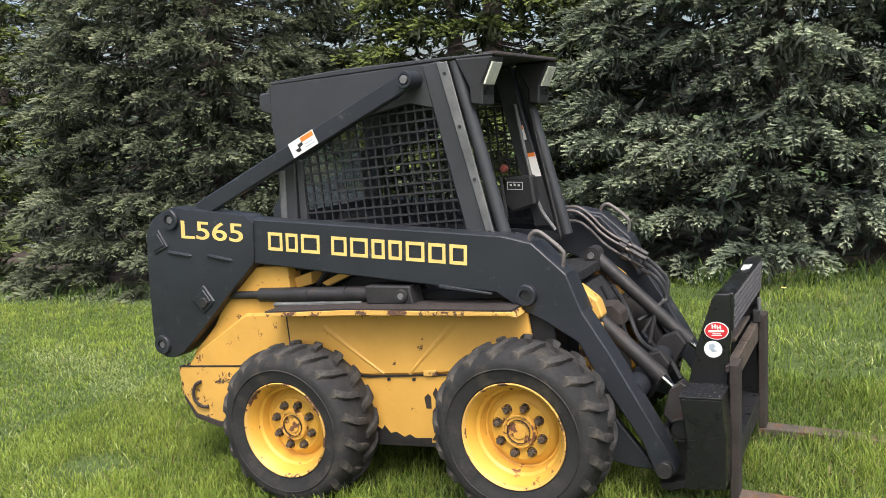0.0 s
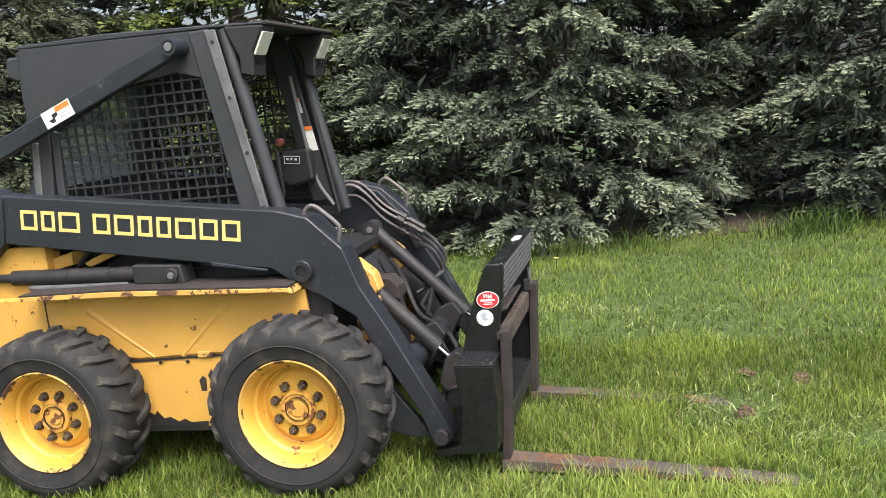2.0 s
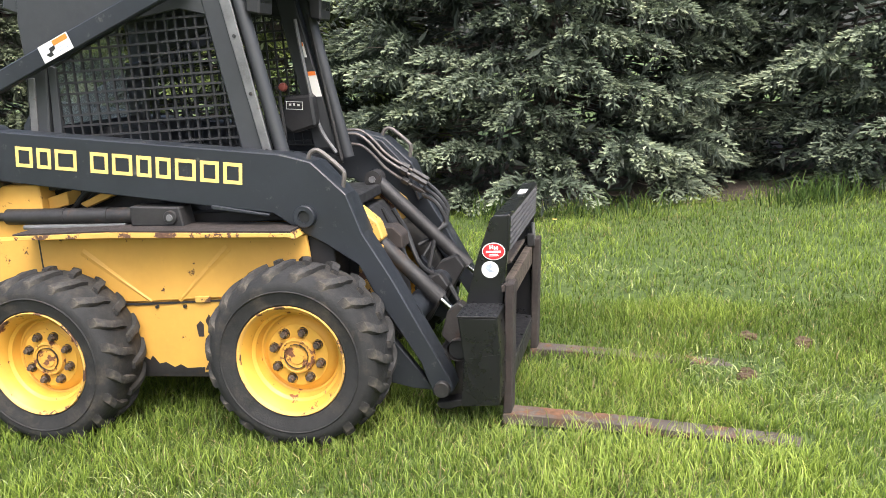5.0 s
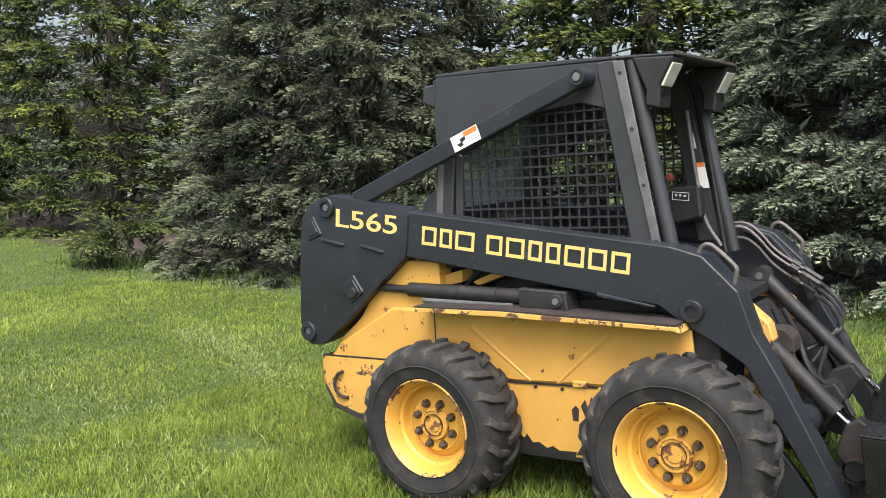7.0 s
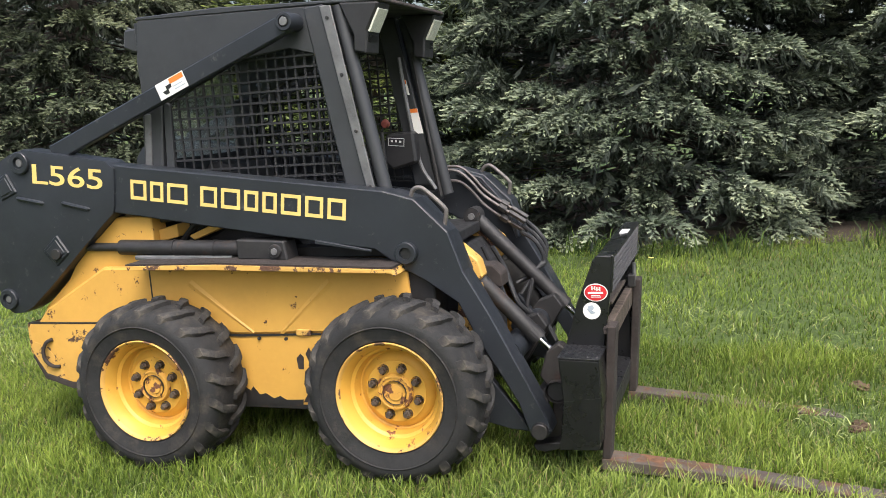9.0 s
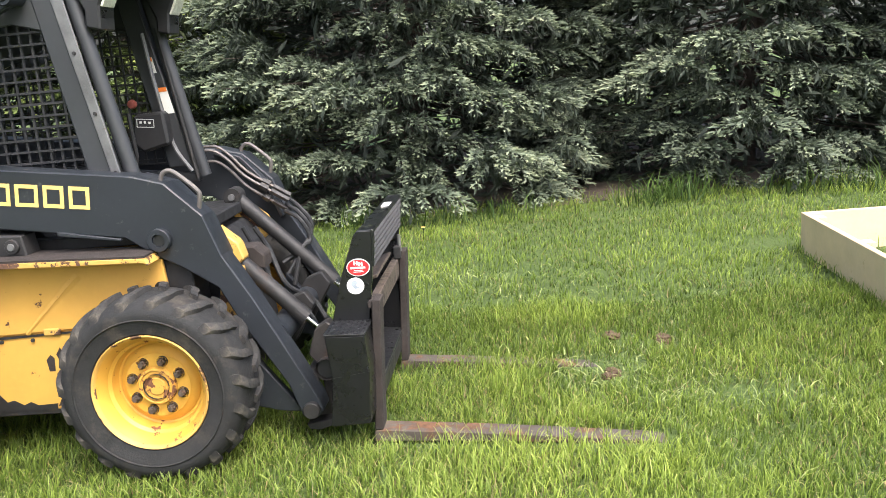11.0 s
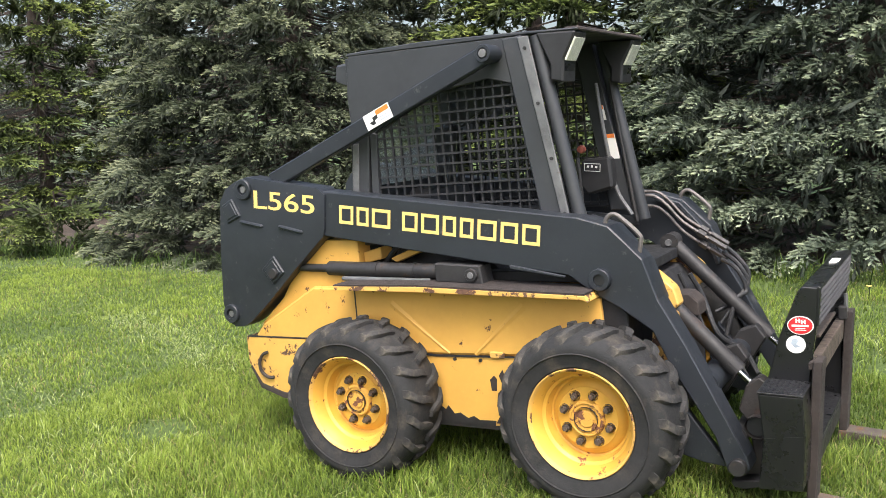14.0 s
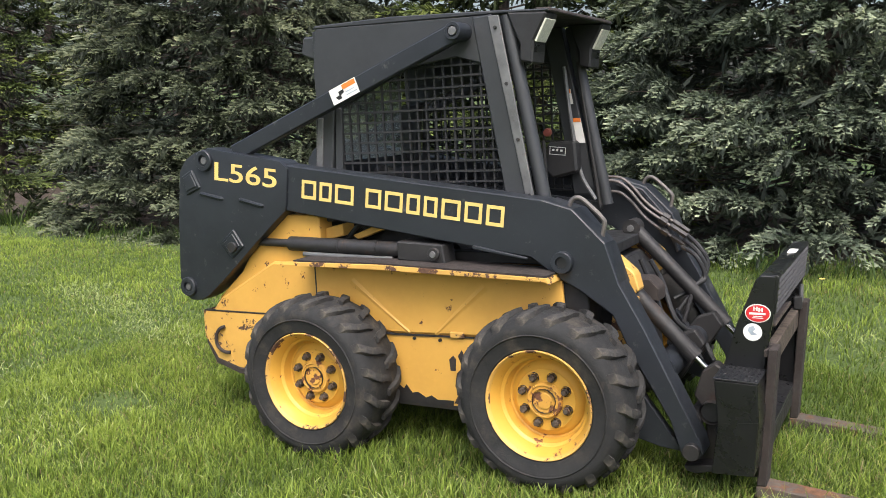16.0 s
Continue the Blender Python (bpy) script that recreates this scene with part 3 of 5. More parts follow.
    beam = [(-0.30, 1.338), (1.045, 1.164), (1.17, 1.126), (1.305, 0.990), (1.358, 0.828), (1.455, 0.655), (1.532, 0.500), (1.672, 0.215), (1.685, 0.165), (1.655, 0.135), (1.60, 0.142),
            (1.556, 0.285), (1.395, 0.560), (1.330, 0.70), (1.20, 0.79), (1.115, 0.835), (0.985, 0.925), (0.52, 0.993), (-0.30, 1.120)]
    for near in (True, False):
        m = (lambda y: y) if near else mirror_arm
        arm = part("lift_arm", prism(beam, m(0.262), m(0.385), 0.005), PAINT, root, "charcoal steel lift arm")
        part("rear_plate", prism(tower, m(0.250), m(0.375), 0.010, seg=2), PAINT, arm, "rear arm plate with worn pressed marks", smooth=True)
        if near:
            part("weld_rib", prism([(0.72, 0.955), (0.97, 0.915), (0.975, 0.925), (0.72, 0.972)], 0.250, 0.265, 0.003), PAINT, arm)
            for (xa, za), (xb, zb) in (((-0.803, 1.204), (-0.650, 1.175)), ((-0.548, 1.172), (-0.396, 1.139))):
                bar = tube([(xa, 0.251, za), (xa + 0.01, 0.247, za - 0.001), (xb - 0.01, 0.247, zb + 0.001), (xb, 0.251, zb)], [0.004, 0.010, 0.010, 0.004], None, 8)
                part("slot_mark", bar, PAINT, arm, "raised pressed bar", smooth=True)
            for q in ([(-0.916, 1.288), (-0.842, 1.324), (-0.793, 1.230), (-0.889, 1.193)],
                      [(-0.689, 0.953), (-0.600, 1.026), (-0.540, 0.939), (-0.620, 0.875)]):
                cx, cz = sum(p[0] for p in q) / 4, sum(p[1] for p in q) / 4
                part("diamond_pad", prism(q, 0.241, 0.255, 0.005), PAINT, arm, "raised diamond pad")
                part("pad_face", prism([(cx + 0.70 * (x - cx), cz + 0.70 * (z - cz)) for x, z in q], 0.2365, 0.245, 0.003), PAINT, arm)
            part("guide_bolt", disc(-0.604, 0.936, 0.026, 0.224, 0.25, None, 14), STEEL_DARK, arm)
            for cx, cz, r in ((-0.752, 1.366, 0.052), (-0.928, 0.720, 0.050), (1.128, 0.910, 0.046)):
                part("pin_boss", disc(cx, cz, r, 0.232, 0.27, None, 24, r * 0.55), PAINT, arm, "welded pin boss", smooth=True)
                if cx < 1:
                    part("pin", disc(cx, cz, r * 0.36, 0.238, 0.26, None, 12), STEEL_GREY, arm)
                else:
                    # black disc painted in for the dark of an open hole
                    part("pin_hole_shade", disc(cx, cz, r * 0.54, 0.2425, 0.25, None, 18), DECAL_BLACK, arm)
        part("arm_foot_pin", disc(1.640, 0.175, 0.034, min(m(0.235), m(0.40)), max(m(0.235), m(0.40)), None, 18), STEEL_DARK, arm, smooth=True)
        yh = m(0.315)
        hb = tube(smooth_line([(1.135, yh, 1.11), (1.15, yh, 1.155), (1.185, yh, 1.168), (1.235, yh, 1.13), (1.28, yh, 1.085), (1.288, yh, 1.06), (1.272, yh, 0.99)], 5), 0.0095, None, 10)
        part("grab_handle", hb, LINE, arm, "bent grey steel grab handle", smooth=True)
        # wide knee plate seen from the front
        part("knee_plate", prism([(1.04, 1.160), (1.17, 1.118), (1.297, 0.971), (1.352, 0.808), (1.335, 0.80), (1.28, 0.96), (1.16, 1.095), (1.035, 1.135)], m(0.27), m(0.44), 0.004), PAINT, arm)
        # link from the arm to the cab top
        la, lb = Vector((-0.60, 0, 1.395)), Vector((0.665, 0, 1.872))
        d = (lb - la).normalized()
        q = Vector((-d.z, 0, d.x)) * 0.040
        part("control_link", prism([(p.x, p.z) for p in (la - q, lb - q, lb + d * 0.03, lb + q, la + q)], m(0.285), m(0.330), 0.006), PAINT, root, "charcoal steel link from arm to cab")
        part("link_pin", disc(0.666, 1.874, 0.038, min(m(0.262), m(0.37)), max(m(0.262), m(0.37)), None, 24, 0.024 if near else 0), PAINT, root, smooth=True)
        if near:
            part("pin_cap", disc(0.666, 1.874, 0.019, 0.258, 0.28, None, 16), STEEL_GREY, root)
        # lift cylinder
        yc = m(0.300)
        cy = part("lift_cylinder", tube([(-0.29, yc, 0.952), (0.34, yc, 0.936)], 0.035, None, 20), STEEL_DARK, root, "dark hydraulic lift cylinder", smooth=True)
        part("cylinder_band", tube([(-0.005, yc, 0.945), (0.005, yc, 0.9447)], 0.038, None, 20), STEEL_DARK, cy)
        part("cylinder_band", tube([(0.20, yc, 0.94), (0.215, yc, 0.9397)], 0.038, None, 20), STEEL_DARK, cy)
        part("rod", tube([(-0.56, yc, 0.958), (-0.28, yc, 0.952)], 0.020, None, 14), STEEL_DARK, cy, "dull dark piston rod", smooth=True)
        part("cylinder_clevis", prism([(0.345, 0.982), (0.575, 0.970), (0.588, 0.885), (0.345, 0.897)], m(0.245), m(0.355), 0.006), STEEL_DARK, cy, "square cylinder mount")
        part("clevis_pin", disc(0.535, 0.929, 0.030, min(m(0.232), m(0.26)), max(m(0.232), m(0.26)), None, 18), STEEL_DARK, cy)
        part("clevis_pin_cap", disc(0.535, 0.929, 0.015, min(m(0.226), m(0.25)), max(m(0.226), m(0.25)), None, 12), STEEL_GREY, cy)
        part("return_tube", tube([(-0.20, yc - 0.02, 0.905), (-0.06, yc - 0.02, 0.902), (0.30, yc - 0.02, 0.895)], 0.012, None, 10), STEEL_GREY, cy, "thin steel return tube")
        # tilt cylinder
        yt = 0.50 if near else 1.12
        ta, tb, tc = Vector((1.165, yt, 0.945)), Vector((1.595, yt, 0.498)), Vector((1.70, yt, 0.395))
        tcyl = part("tilt_cylinder", tube([ta, tb], 0.034, None, 20), STEEL_DARK, root, "oily brown-grey tilt cylinder", smooth=True)
        part("rod", tube([tb, tc], 0.014, None, 12), CHROME, tcyl, "bright chrome piston rod", smooth=True)
        part("gland", tube([tb - (tb - ta).normalized() * 0.04, tb + (tb - ta).normalized() * 0.012], 0.037, None, 20), STEEL_DARK, tcyl)
        part("cylinder_eye", tube([(ta.x, yt - 0.045, ta.z), (ta.x, yt + 0.045, ta.z)], 0.042, None, 18), STEEL_DARK, tcyl, smooth=True)
        part("eye_bolt", tube([(ta.x, yt - 0.055, ta.z), (ta.x, yt + 0.055, ta.z)], 0.017, None, 8), STEEL_GREY, tcyl)
    # cross tube between the feet and brackets
    part("cross_tube", tube([(1.50, 0.36, 0.46), (1.50, mirror_y(0.36), 0.46)], 0.055, None, 20), PAINT, root, smooth=True)
    part("cross_tube", tube([(1.62, 0.36, 0.26), (1.62, mirror_y(0.36), 0.26)], 0.035, None, 16), STEEL_DARK, root, smooth=True)
    for yy in (0.62, mirror_y(0.62)):
        part("arm_gusset", prism([(1.40, 0.40), (1.52, 0.36), (1.62, 0.52), (1.58, 0.58), (1.50, 0.55)], yy - 0.03, yy + 0.03, 0.006), STEEL_DARK, root)
    part("foot_gusset", prism([(1.33, 0.52), (1.60, 0.15), (1.50, 0.16), (1.35, 0.20), (1.28, 0.34)], 0.30, 0.34, 0.005), PAINT, root)
    part("foot_gusset", prism([(1.33, 0.52), (1.60, 0.15), (1.50, 0.16), (1.35, 0.20), (1.28, 0.34)], mirror_y(0.34), mirror_y(0.30), 0.005), PAINT, root)

    # hydraulic lines on the far arm
    yl = 1.27
    for k, (oy, oz) in enumerate(((0.0, 0.0), (-0.03, -0.07), (-0.05, -0.015))):
        y = yl + oy
        part("steel_line", tube(smooth_line([(0.98, y, 1.18 + oz), (1.06, y, 1.175 + oz), (1.12, y, 1.13 + oz), (1.20, y, 1.04 + oz), (1.33, y, 0.95 + oz)], 6), 0.0075, None, 8), LINE, root, "grimy bent steel hydraulic line", smooth=True)
        part("line_fitting", tube([(1.32, y, 0.958 + oz), (1.40, y, 0.905 + oz)], 0.015, None, 6), STEEL_DARK, root)
        part("line_fitting", tube([(1.27, y, 0.99 + oz), (1.305, y, 0.968 + oz)], 0.019, None, 6), STEEL_DARK, root)
    for k in range(3):
        y = yl - 0.05 - 0.03 * k
        part("hydraulic_hose", tube(smooth_line([(1.38, yl - 0.03 * k, 0.90 - 0.03 * k), (1.46, y, 0.84 - 0.02 * k), (1.50, y, 0.76 - 0.03 * k), (1.46, y - 0.05, 0.66), (1.36 + 0.03 * k, y - 0.1, 0.60 - 0.05 * k)], 6), 0.011, None, 8), HOSE, root, "", smooth=True)
    for k in range(2):
        y = 0.70 + 0.16 * k
        part("hydraulic_hose", tube(smooth_line([(1.32, y, 0.86 - 0.03 * k), (1.37, y + 0.02, 0.72), (1.44, y - 0.02, 0.58 - 0.02 * k), (1.54, y + 0.03, 0.47), (1.60, y, 0.38)], 6), 0.012, None, 8), HOSE, root, "", smooth=True)
    # front face of the tub
    part("front_plate", prism([(1.20, 0.32), (1.30, 0.34), (1.28, 0.74), (1.20, 0.84), (1.14, 0.84), (1.20, 0.74)], 0.46, mirror_y(0.46), 0.008), BLACK_MATT, root, "dark front footwell plate")
    # black block added to fill the dark gap ahead of the side panels
    part("front_dark_block", prism([(1.06, 0.30), (1.22, 0.34), (1.22, 0.76), (1.10, 0.90), (1.02, 0.86)], 0.30, mirror_y(0.30), 0.006), BLACK_MATT, root, "plain black block filling the dark front gap")
    part("front_bracket", prism([(1.22, 0.88), (1.29, 0.91), (1.37, 0.84), (1.39, 0.77), (1.31, 0.71), (1.21, 0.80)], 0.44, 0.52, 0.006), YELLOW_WORN, root, "chipped yellow front bracket")
    part("front_bracket", prism([(1.14, 0.86), (1.22, 0.90), (1.30, 0.83), (1.33, 0.76), (1.24, 0.70), (1.14, 0.78)], mirror_y(0.47), mirror_y(0.40), 0.006), YELLOW_WORN, root)
    part("rusty_bracket", prism([(1.33, 0.80), (1.40, 0.80), (1.44, 0.76), (1.44, 0.70), (1.33, 0.72)], 0.55, 0.66, 0.006), RUST, root, "rusty step bracket")
    part("tub_front_side", prism([(1.24, 0.36), (1.40, 0.50), (1.38, 0.74), (1.28, 0.76)], 0.44, 0.48, 0.004), YELLOW_WORN, root)

    # --- cab
    ya, yb = 0.375, mirror_y(0.375)
    part("cab_floor", block((-0.10, ya + 0.03, 0.87), (1.20, yb - 0.03, 0.92), 0.005), BLACK_MATT, root)
    for near in (True, False):
        m = (lambda y: y) if near else mirror_y
        # side plate above the screen, with the rear corner
        part("cab_side_plate", prism([(-0.115, 1.958), (-0.142, 1.785), (-0.135, 1.56), (0.36, 1.742), (0.62, 1.775), (0.74, 1.74), (0.80, 1.935)], m(ya), m(ya + 0.018), 0.004), CAB_PAINT, root, "scuffed charcoal cab side plate")
        part("rear_post", prism([(-0.142, 1.60), (-0.172, 1.25), (-0.172, 1.05), (-0.078, 1.05), (-0.075, 1.25), (-0.035, 1.60)], m(ya), m(ya + 0.07), 0.006), CAB_PAINT, root, "cab rear post")
        part("post_strip", prism([(-0.130, 1.545), (-0.160, 1.28), (-0.125, 1.28), (-0.098, 1.545)], m(ya - 0.008), m(ya + 0.005), 0.003), STEEL_GREY, root, "worn grey strip")
        part("screen_frame", prism([(-0.03, 1.60), (-0.06, 1.15), (-0.02, 1.15), (0.005, 1.58)], m(ya + 0.002), m(ya + 0.02), 0.003), CAB_PAINT, root)
        # front post: raked wide plate, bolted strip, round tube
        part("front_post", prism([(0.705, 1.932), (0.800, 1.938), (0.965, 1.10), (0.845, 1.10)], m(ya - 0.006), m(ya + 0.05), 0.006), CAB_PAINT, root, "raked charcoal cab front post")
        st = part("post_strip", prism([(0.785, 1.93), (0.835, 1.93), (0.975, 1.12), (0.938, 1.12)], m(ya - 0.016), m(ya - 0.004), 0.003), STEEL_GREY, root, "bolted grey wear strip")
        for k in range(4):
            zz = 1.88 - 0.235 * k
            xx = 0.815 + (1.90 - zz) * 0.183
            part("strip_bolt", disc(xx, zz, 0.008, min(m(ya - 0.022), m(ya - 0.014)), max(m(ya - 0.022), m(ya - 0.014)), None, 8), STEEL_DARK, st)
        part("post_tube", tube([(0.850, m(ya + 0.035), 1.93), (1.015, m(ya + 0.035), 1.05)], 0.030, None, 16), CAB_PAINT, root, "round front post tube", smooth=True)
        poly = [(-0.015, 1.585), (-0.035, 1.17), (0.84, 1.12), (0.735, 1.76), (0.60, 1.79), (0.36, 1.745)]
        b = None
        for p, q in zip(poly, poly[1:] + poly[:1]):
            b = tube([(p[0], m(ya + 0.024), p[1]), (q[0], m(ya + 0.024), q[1])], 0.006, b, 6)
        wire_screen(poly, m(ya + 0.02), part("side_screen", b, BLACK_MATT, root, "black welded wire side screen"))
        part("screen_bottom_rail", prism([(-0.08, 1.20), (0.98, 1.06), (0.98, 1.02), (-0.08, 1.10)], m(ya), m(ya + 0.03), 0.004), CAB_PAINT, root)
        # work lamp in a hooded housing
        yl0, yl1 = sorted((m(ya - 0.004), m(ya + 0.135)))
        h = part("lamp_housing", prism([(0.865, 1.938), (1.045, 1.925), (1.035, 1.90), (0.985, 1.815), (0.975, 1.72), (0.918, 1.735), (0.922, 1.80)], yl0, yl1, 0.008), BLACK_MATT, root, "black hooded lamp housing")
        part("work_lamp", prism([(1.032, 1.902), (0.984, 1.812), (0.993, 1.808), (1.043, 1.898)], yl0 + 0.010, yl1 - 0.022, 0.002), LAMP_LENS, h, "clear ribbed work lamp")
        part("lamp_cover", prism([(0.975, 1.80), (0.968, 1.735), (0.976, 1.735), (0.984, 1.80)], yl0 + 0.015, yl1 - 0.015, 0.002), BLACK_GLOSS, h)
    part("roof", prism([(-0.13, 1.958), (0.80, 1.938), (1.045, 1.927), (1.05, 1.936), (0.80, 1.952), (0.30, 1.975), (-0.12, 1.972)], ya, yb, 0.004), CAB_PAINT, root, "charcoal cab roof plate")
    part("roof_lip", prism([(1.0, 1.932), (1.055, 1.926), (1.05, 1.945), (0.98, 1.948)], ya + 0.02, yb - 0.02, 0.006), RUST, root, "rust-edged roof lip")
    part("rear_cab_box", prism([(-0.118, 1.935), (-0.232, 1.932), (-0.245, 1.85), (-0.19, 1.825), (-0.125, 1.815)], ya + 0.05, yb - 0.01, 0.01), CAB_PAINT, root, "rounded rear roof box")
    # rear window frame and glass
    for z0, z1 in ((1.05, 1.33), (1.80, 1.95)):
        part("cab_rear_wall", block((-0.15, ya + 0.02, z0), (-0.12, yb - 0.02, z1), 0.004), CAB_PAINT, root)
    pane = part("rear_window", block((-0.142, ya + 0.06, 1.33), (-0.136, yb - 0.06, 1.80), 0), GLASS, root, "dusty rear window glass")
    pane.visible_shadow = False
    # interior
    part("seat_base", prism([(0.10, 0.92), (0.10, 1.10), (0.55, 1.12), (0.60, 0.92)], 0.60, mirror_y(0.60), 0.03, seg=2), BLACK_MATT, root, "black vinyl seat base", smooth=True)
    part("seat_back", prism([(0.02, 1.10), (0.01, 1.29), (0.06, 1.31), (0.14, 1.29), (0.17, 1.12)], 0.60, mirror_y(0.60), 0.03, seg=2), BLACK_MATT, root, "black vinyl seat back", smooth=True)
    for yy in (0.60, 1.02):
        part("control_lever", tube([(0.70, yy, 0.95), (0.76, yy, 1.18), (0.75, yy, 1.38)], 0.010, None, 8), STEEL_DARK, root)
    part("lever_knob", lathe([(0, -0.022), (0.018, -0.016), (0.023, 0), (0.018, 0.016), (0, 0.022)], 0.742, 1.42, 14, None, 1, 1.10), RED_KNOB, root, "faded red lever knob", smooth=True)
    part("instrument_pod", prism([(0.745, 1.37), (0.89, 1.375), (0.90, 1.22), (0.77, 1.19), (0.72, 1.24)], 1.08, 1.16, 0.012), BLACK_MATT, root, "black instrument pod")
    part("instrument_label", plate_quad(0.755, 1.308, 0.088, 0.044, -0.10, 1.0795), DECAL_BLACK, root)
    b = None
    for (x, z, w, h) in ((0.757, 1.312, 0.084, 0.003), (0.757, 1.349, 0.084, 0.003), (0.757, 1.312, 0.003, 0.038), (0.838, 1.305, 0.003, 0.038), (0.772, 1.329, 0.012, 0.010), (0.794, 1.327, 0.010, 0.012), (0.815, 1.324, 0.012, 0.010)):
        b = plate_quad(x, z, w, h, -0.10, 1.0775, 0.001, b)
    part("instrument_marks", b, DECAL_WHITE, root)
    for za, zb, w in ((1.63, 1.555, 0.022), (1.485, 1.36, 0.045)):
        b = prism([(0.825 + (1.6 - za) * 0.18, za), (0.825 + w + (1.6 - za) * 0.18, za), (0.825 + w + (1.6 - zb) * 0.18, zb), (0.825 + (1.6 - zb) * 0.18, zb)], 1.172, 1.174, 0)
        part("warning_label", b, DECAL_WHITE, root, "small white warning label")
        part("warning_label", prism([(0.828 + (1.6 - za) * 0.18, za), (0.823 + w + (1.6 - za) * 0.18, za), (0.823 + w + (1.6 - za + .02) * 0.18, za - 0.02), (0.828 + (1.6 - za + .02) * 0.18, za - 0.02)], 1.1695, 1.1715, 0), DECAL_ORANGE, root)
    part("door_rod", tube(smooth_line([(0.825, 1.14, 1.74), (0.85, 1.14, 1.50), (0.895, 1.14, 1.22), (0.97, 1.14, 1.08)], 5), 0.010, None, 8), STEEL_GREY, root, "bare steel rod", smooth=True)
    part("door_rod", tube([(0.885, 1.17, 1.76), (0.985, 1.17, 1.04)], 0.012, None, 8), STEEL_DARK, root, smooth=True)

    # --- markings on the near arm
    rear = [o for o in root.children if o.name.startswith("lift_arm")][0]
    text_mesh("L565", 0.128, DECAL_YELLOW, -0.711, 0.2485, 1.272, 0.115, rear, "model_number", 1.62)
    slope = math.atan2(1.035 - 1.165, 0.895 + 0.17)
    c, s = math.cos(slope), math.sin(slope)
    run = 0.0
    b = None
    for wd in (0.085, 0.070, 0.105, -0.045, 0.085, 0.095, 0.070, 0.070, 0.095, 0.085, 0.085):
        if wd < 0:
            run -= wd
            continue
        hgt, st = 0.088, 0.015
        x0, z0 = -0.176 + run * c, 1.176 + run * s
        w = wd - 0.002
        for ox, oz, ww, hh in ((0, 0, st, hgt), (w - st, 0, st, hgt), (st, 0, w - 2 * st, st), (st, hgt - st, w - 2 * st, st)):
            b = plate_quad(x0 + ox * c - oz * s, z0 + ox * s + oz * c, ww, hh, slope, 0.2605, 0.0012, b)
        part("yellow_mark", b, DECAL_YELLOW, rear, "plain yellow outlined mark")
        b = None
        run += wd + 0.018
    # sticker on the link
    d = math.atan2(1.872 - 1.395, 0.665 + 0.60)
    lk = [o for o in root.children if o.name.startswith("control_link")][0]
    ux, uz = 0.030, 1.597
    part("safety_sticker", plate_quad(ux, uz, 0.155, 0.072, d, 0.2835, 0.0012), DECAL_WHITE, lk, "white and orange safety sticker")
    c, s = math.cos(d), math.sin(d)
    part("sticker_band", plate_quad(ux + 0.074 * c - 0.046 * s, uz + 0.074 * s + 0.046 * c, 0.076, 0.022, d, 0.2820, 0.001), DECAL_ORANGE, lk)
    part("sticker_pictogram", prism([(ux + 0.012, uz + 0.035), (ux + 0.035, uz + 0.045), (ux + 0.028, uz + 0.06), (ux + 0.055, uz + 0.072), (ux + 0.060, uz + 0.058), (ux + 0.042, uz + 0.045), (ux + 0.05, uz + 0.032), (ux + 0.03, uz + 0.024)], 0.2808, 0.2820, 0), DECAL_BLACK, lk)
    part("sticker_text", plate_quad(ux + 0.085 * c - 0.014 * s, uz + 0.085 * s + 0.014 * c, 0.060, 0.004, d, 0.2820, 0.001, plate_quad(ux + 0.085 * c - 0.028 * s, uz + 0.085 * s + 0.028 * c, 0.05, 0.004, d, 0.2820, 0.001)), DECAL_GREY, lk)
    return root


build_loader()


def ellipse_plate(cx, cz, rx, rz, y, mat, parent, name, label="", th=0.0012, seg=32):
    part(name, prism([(cx + rx * math.cos(a), cz + rz * math.sin(a)) for a in (2 * math.pi * k / seg for k in range(seg))], y - th, y, 0), mat, parent, label)


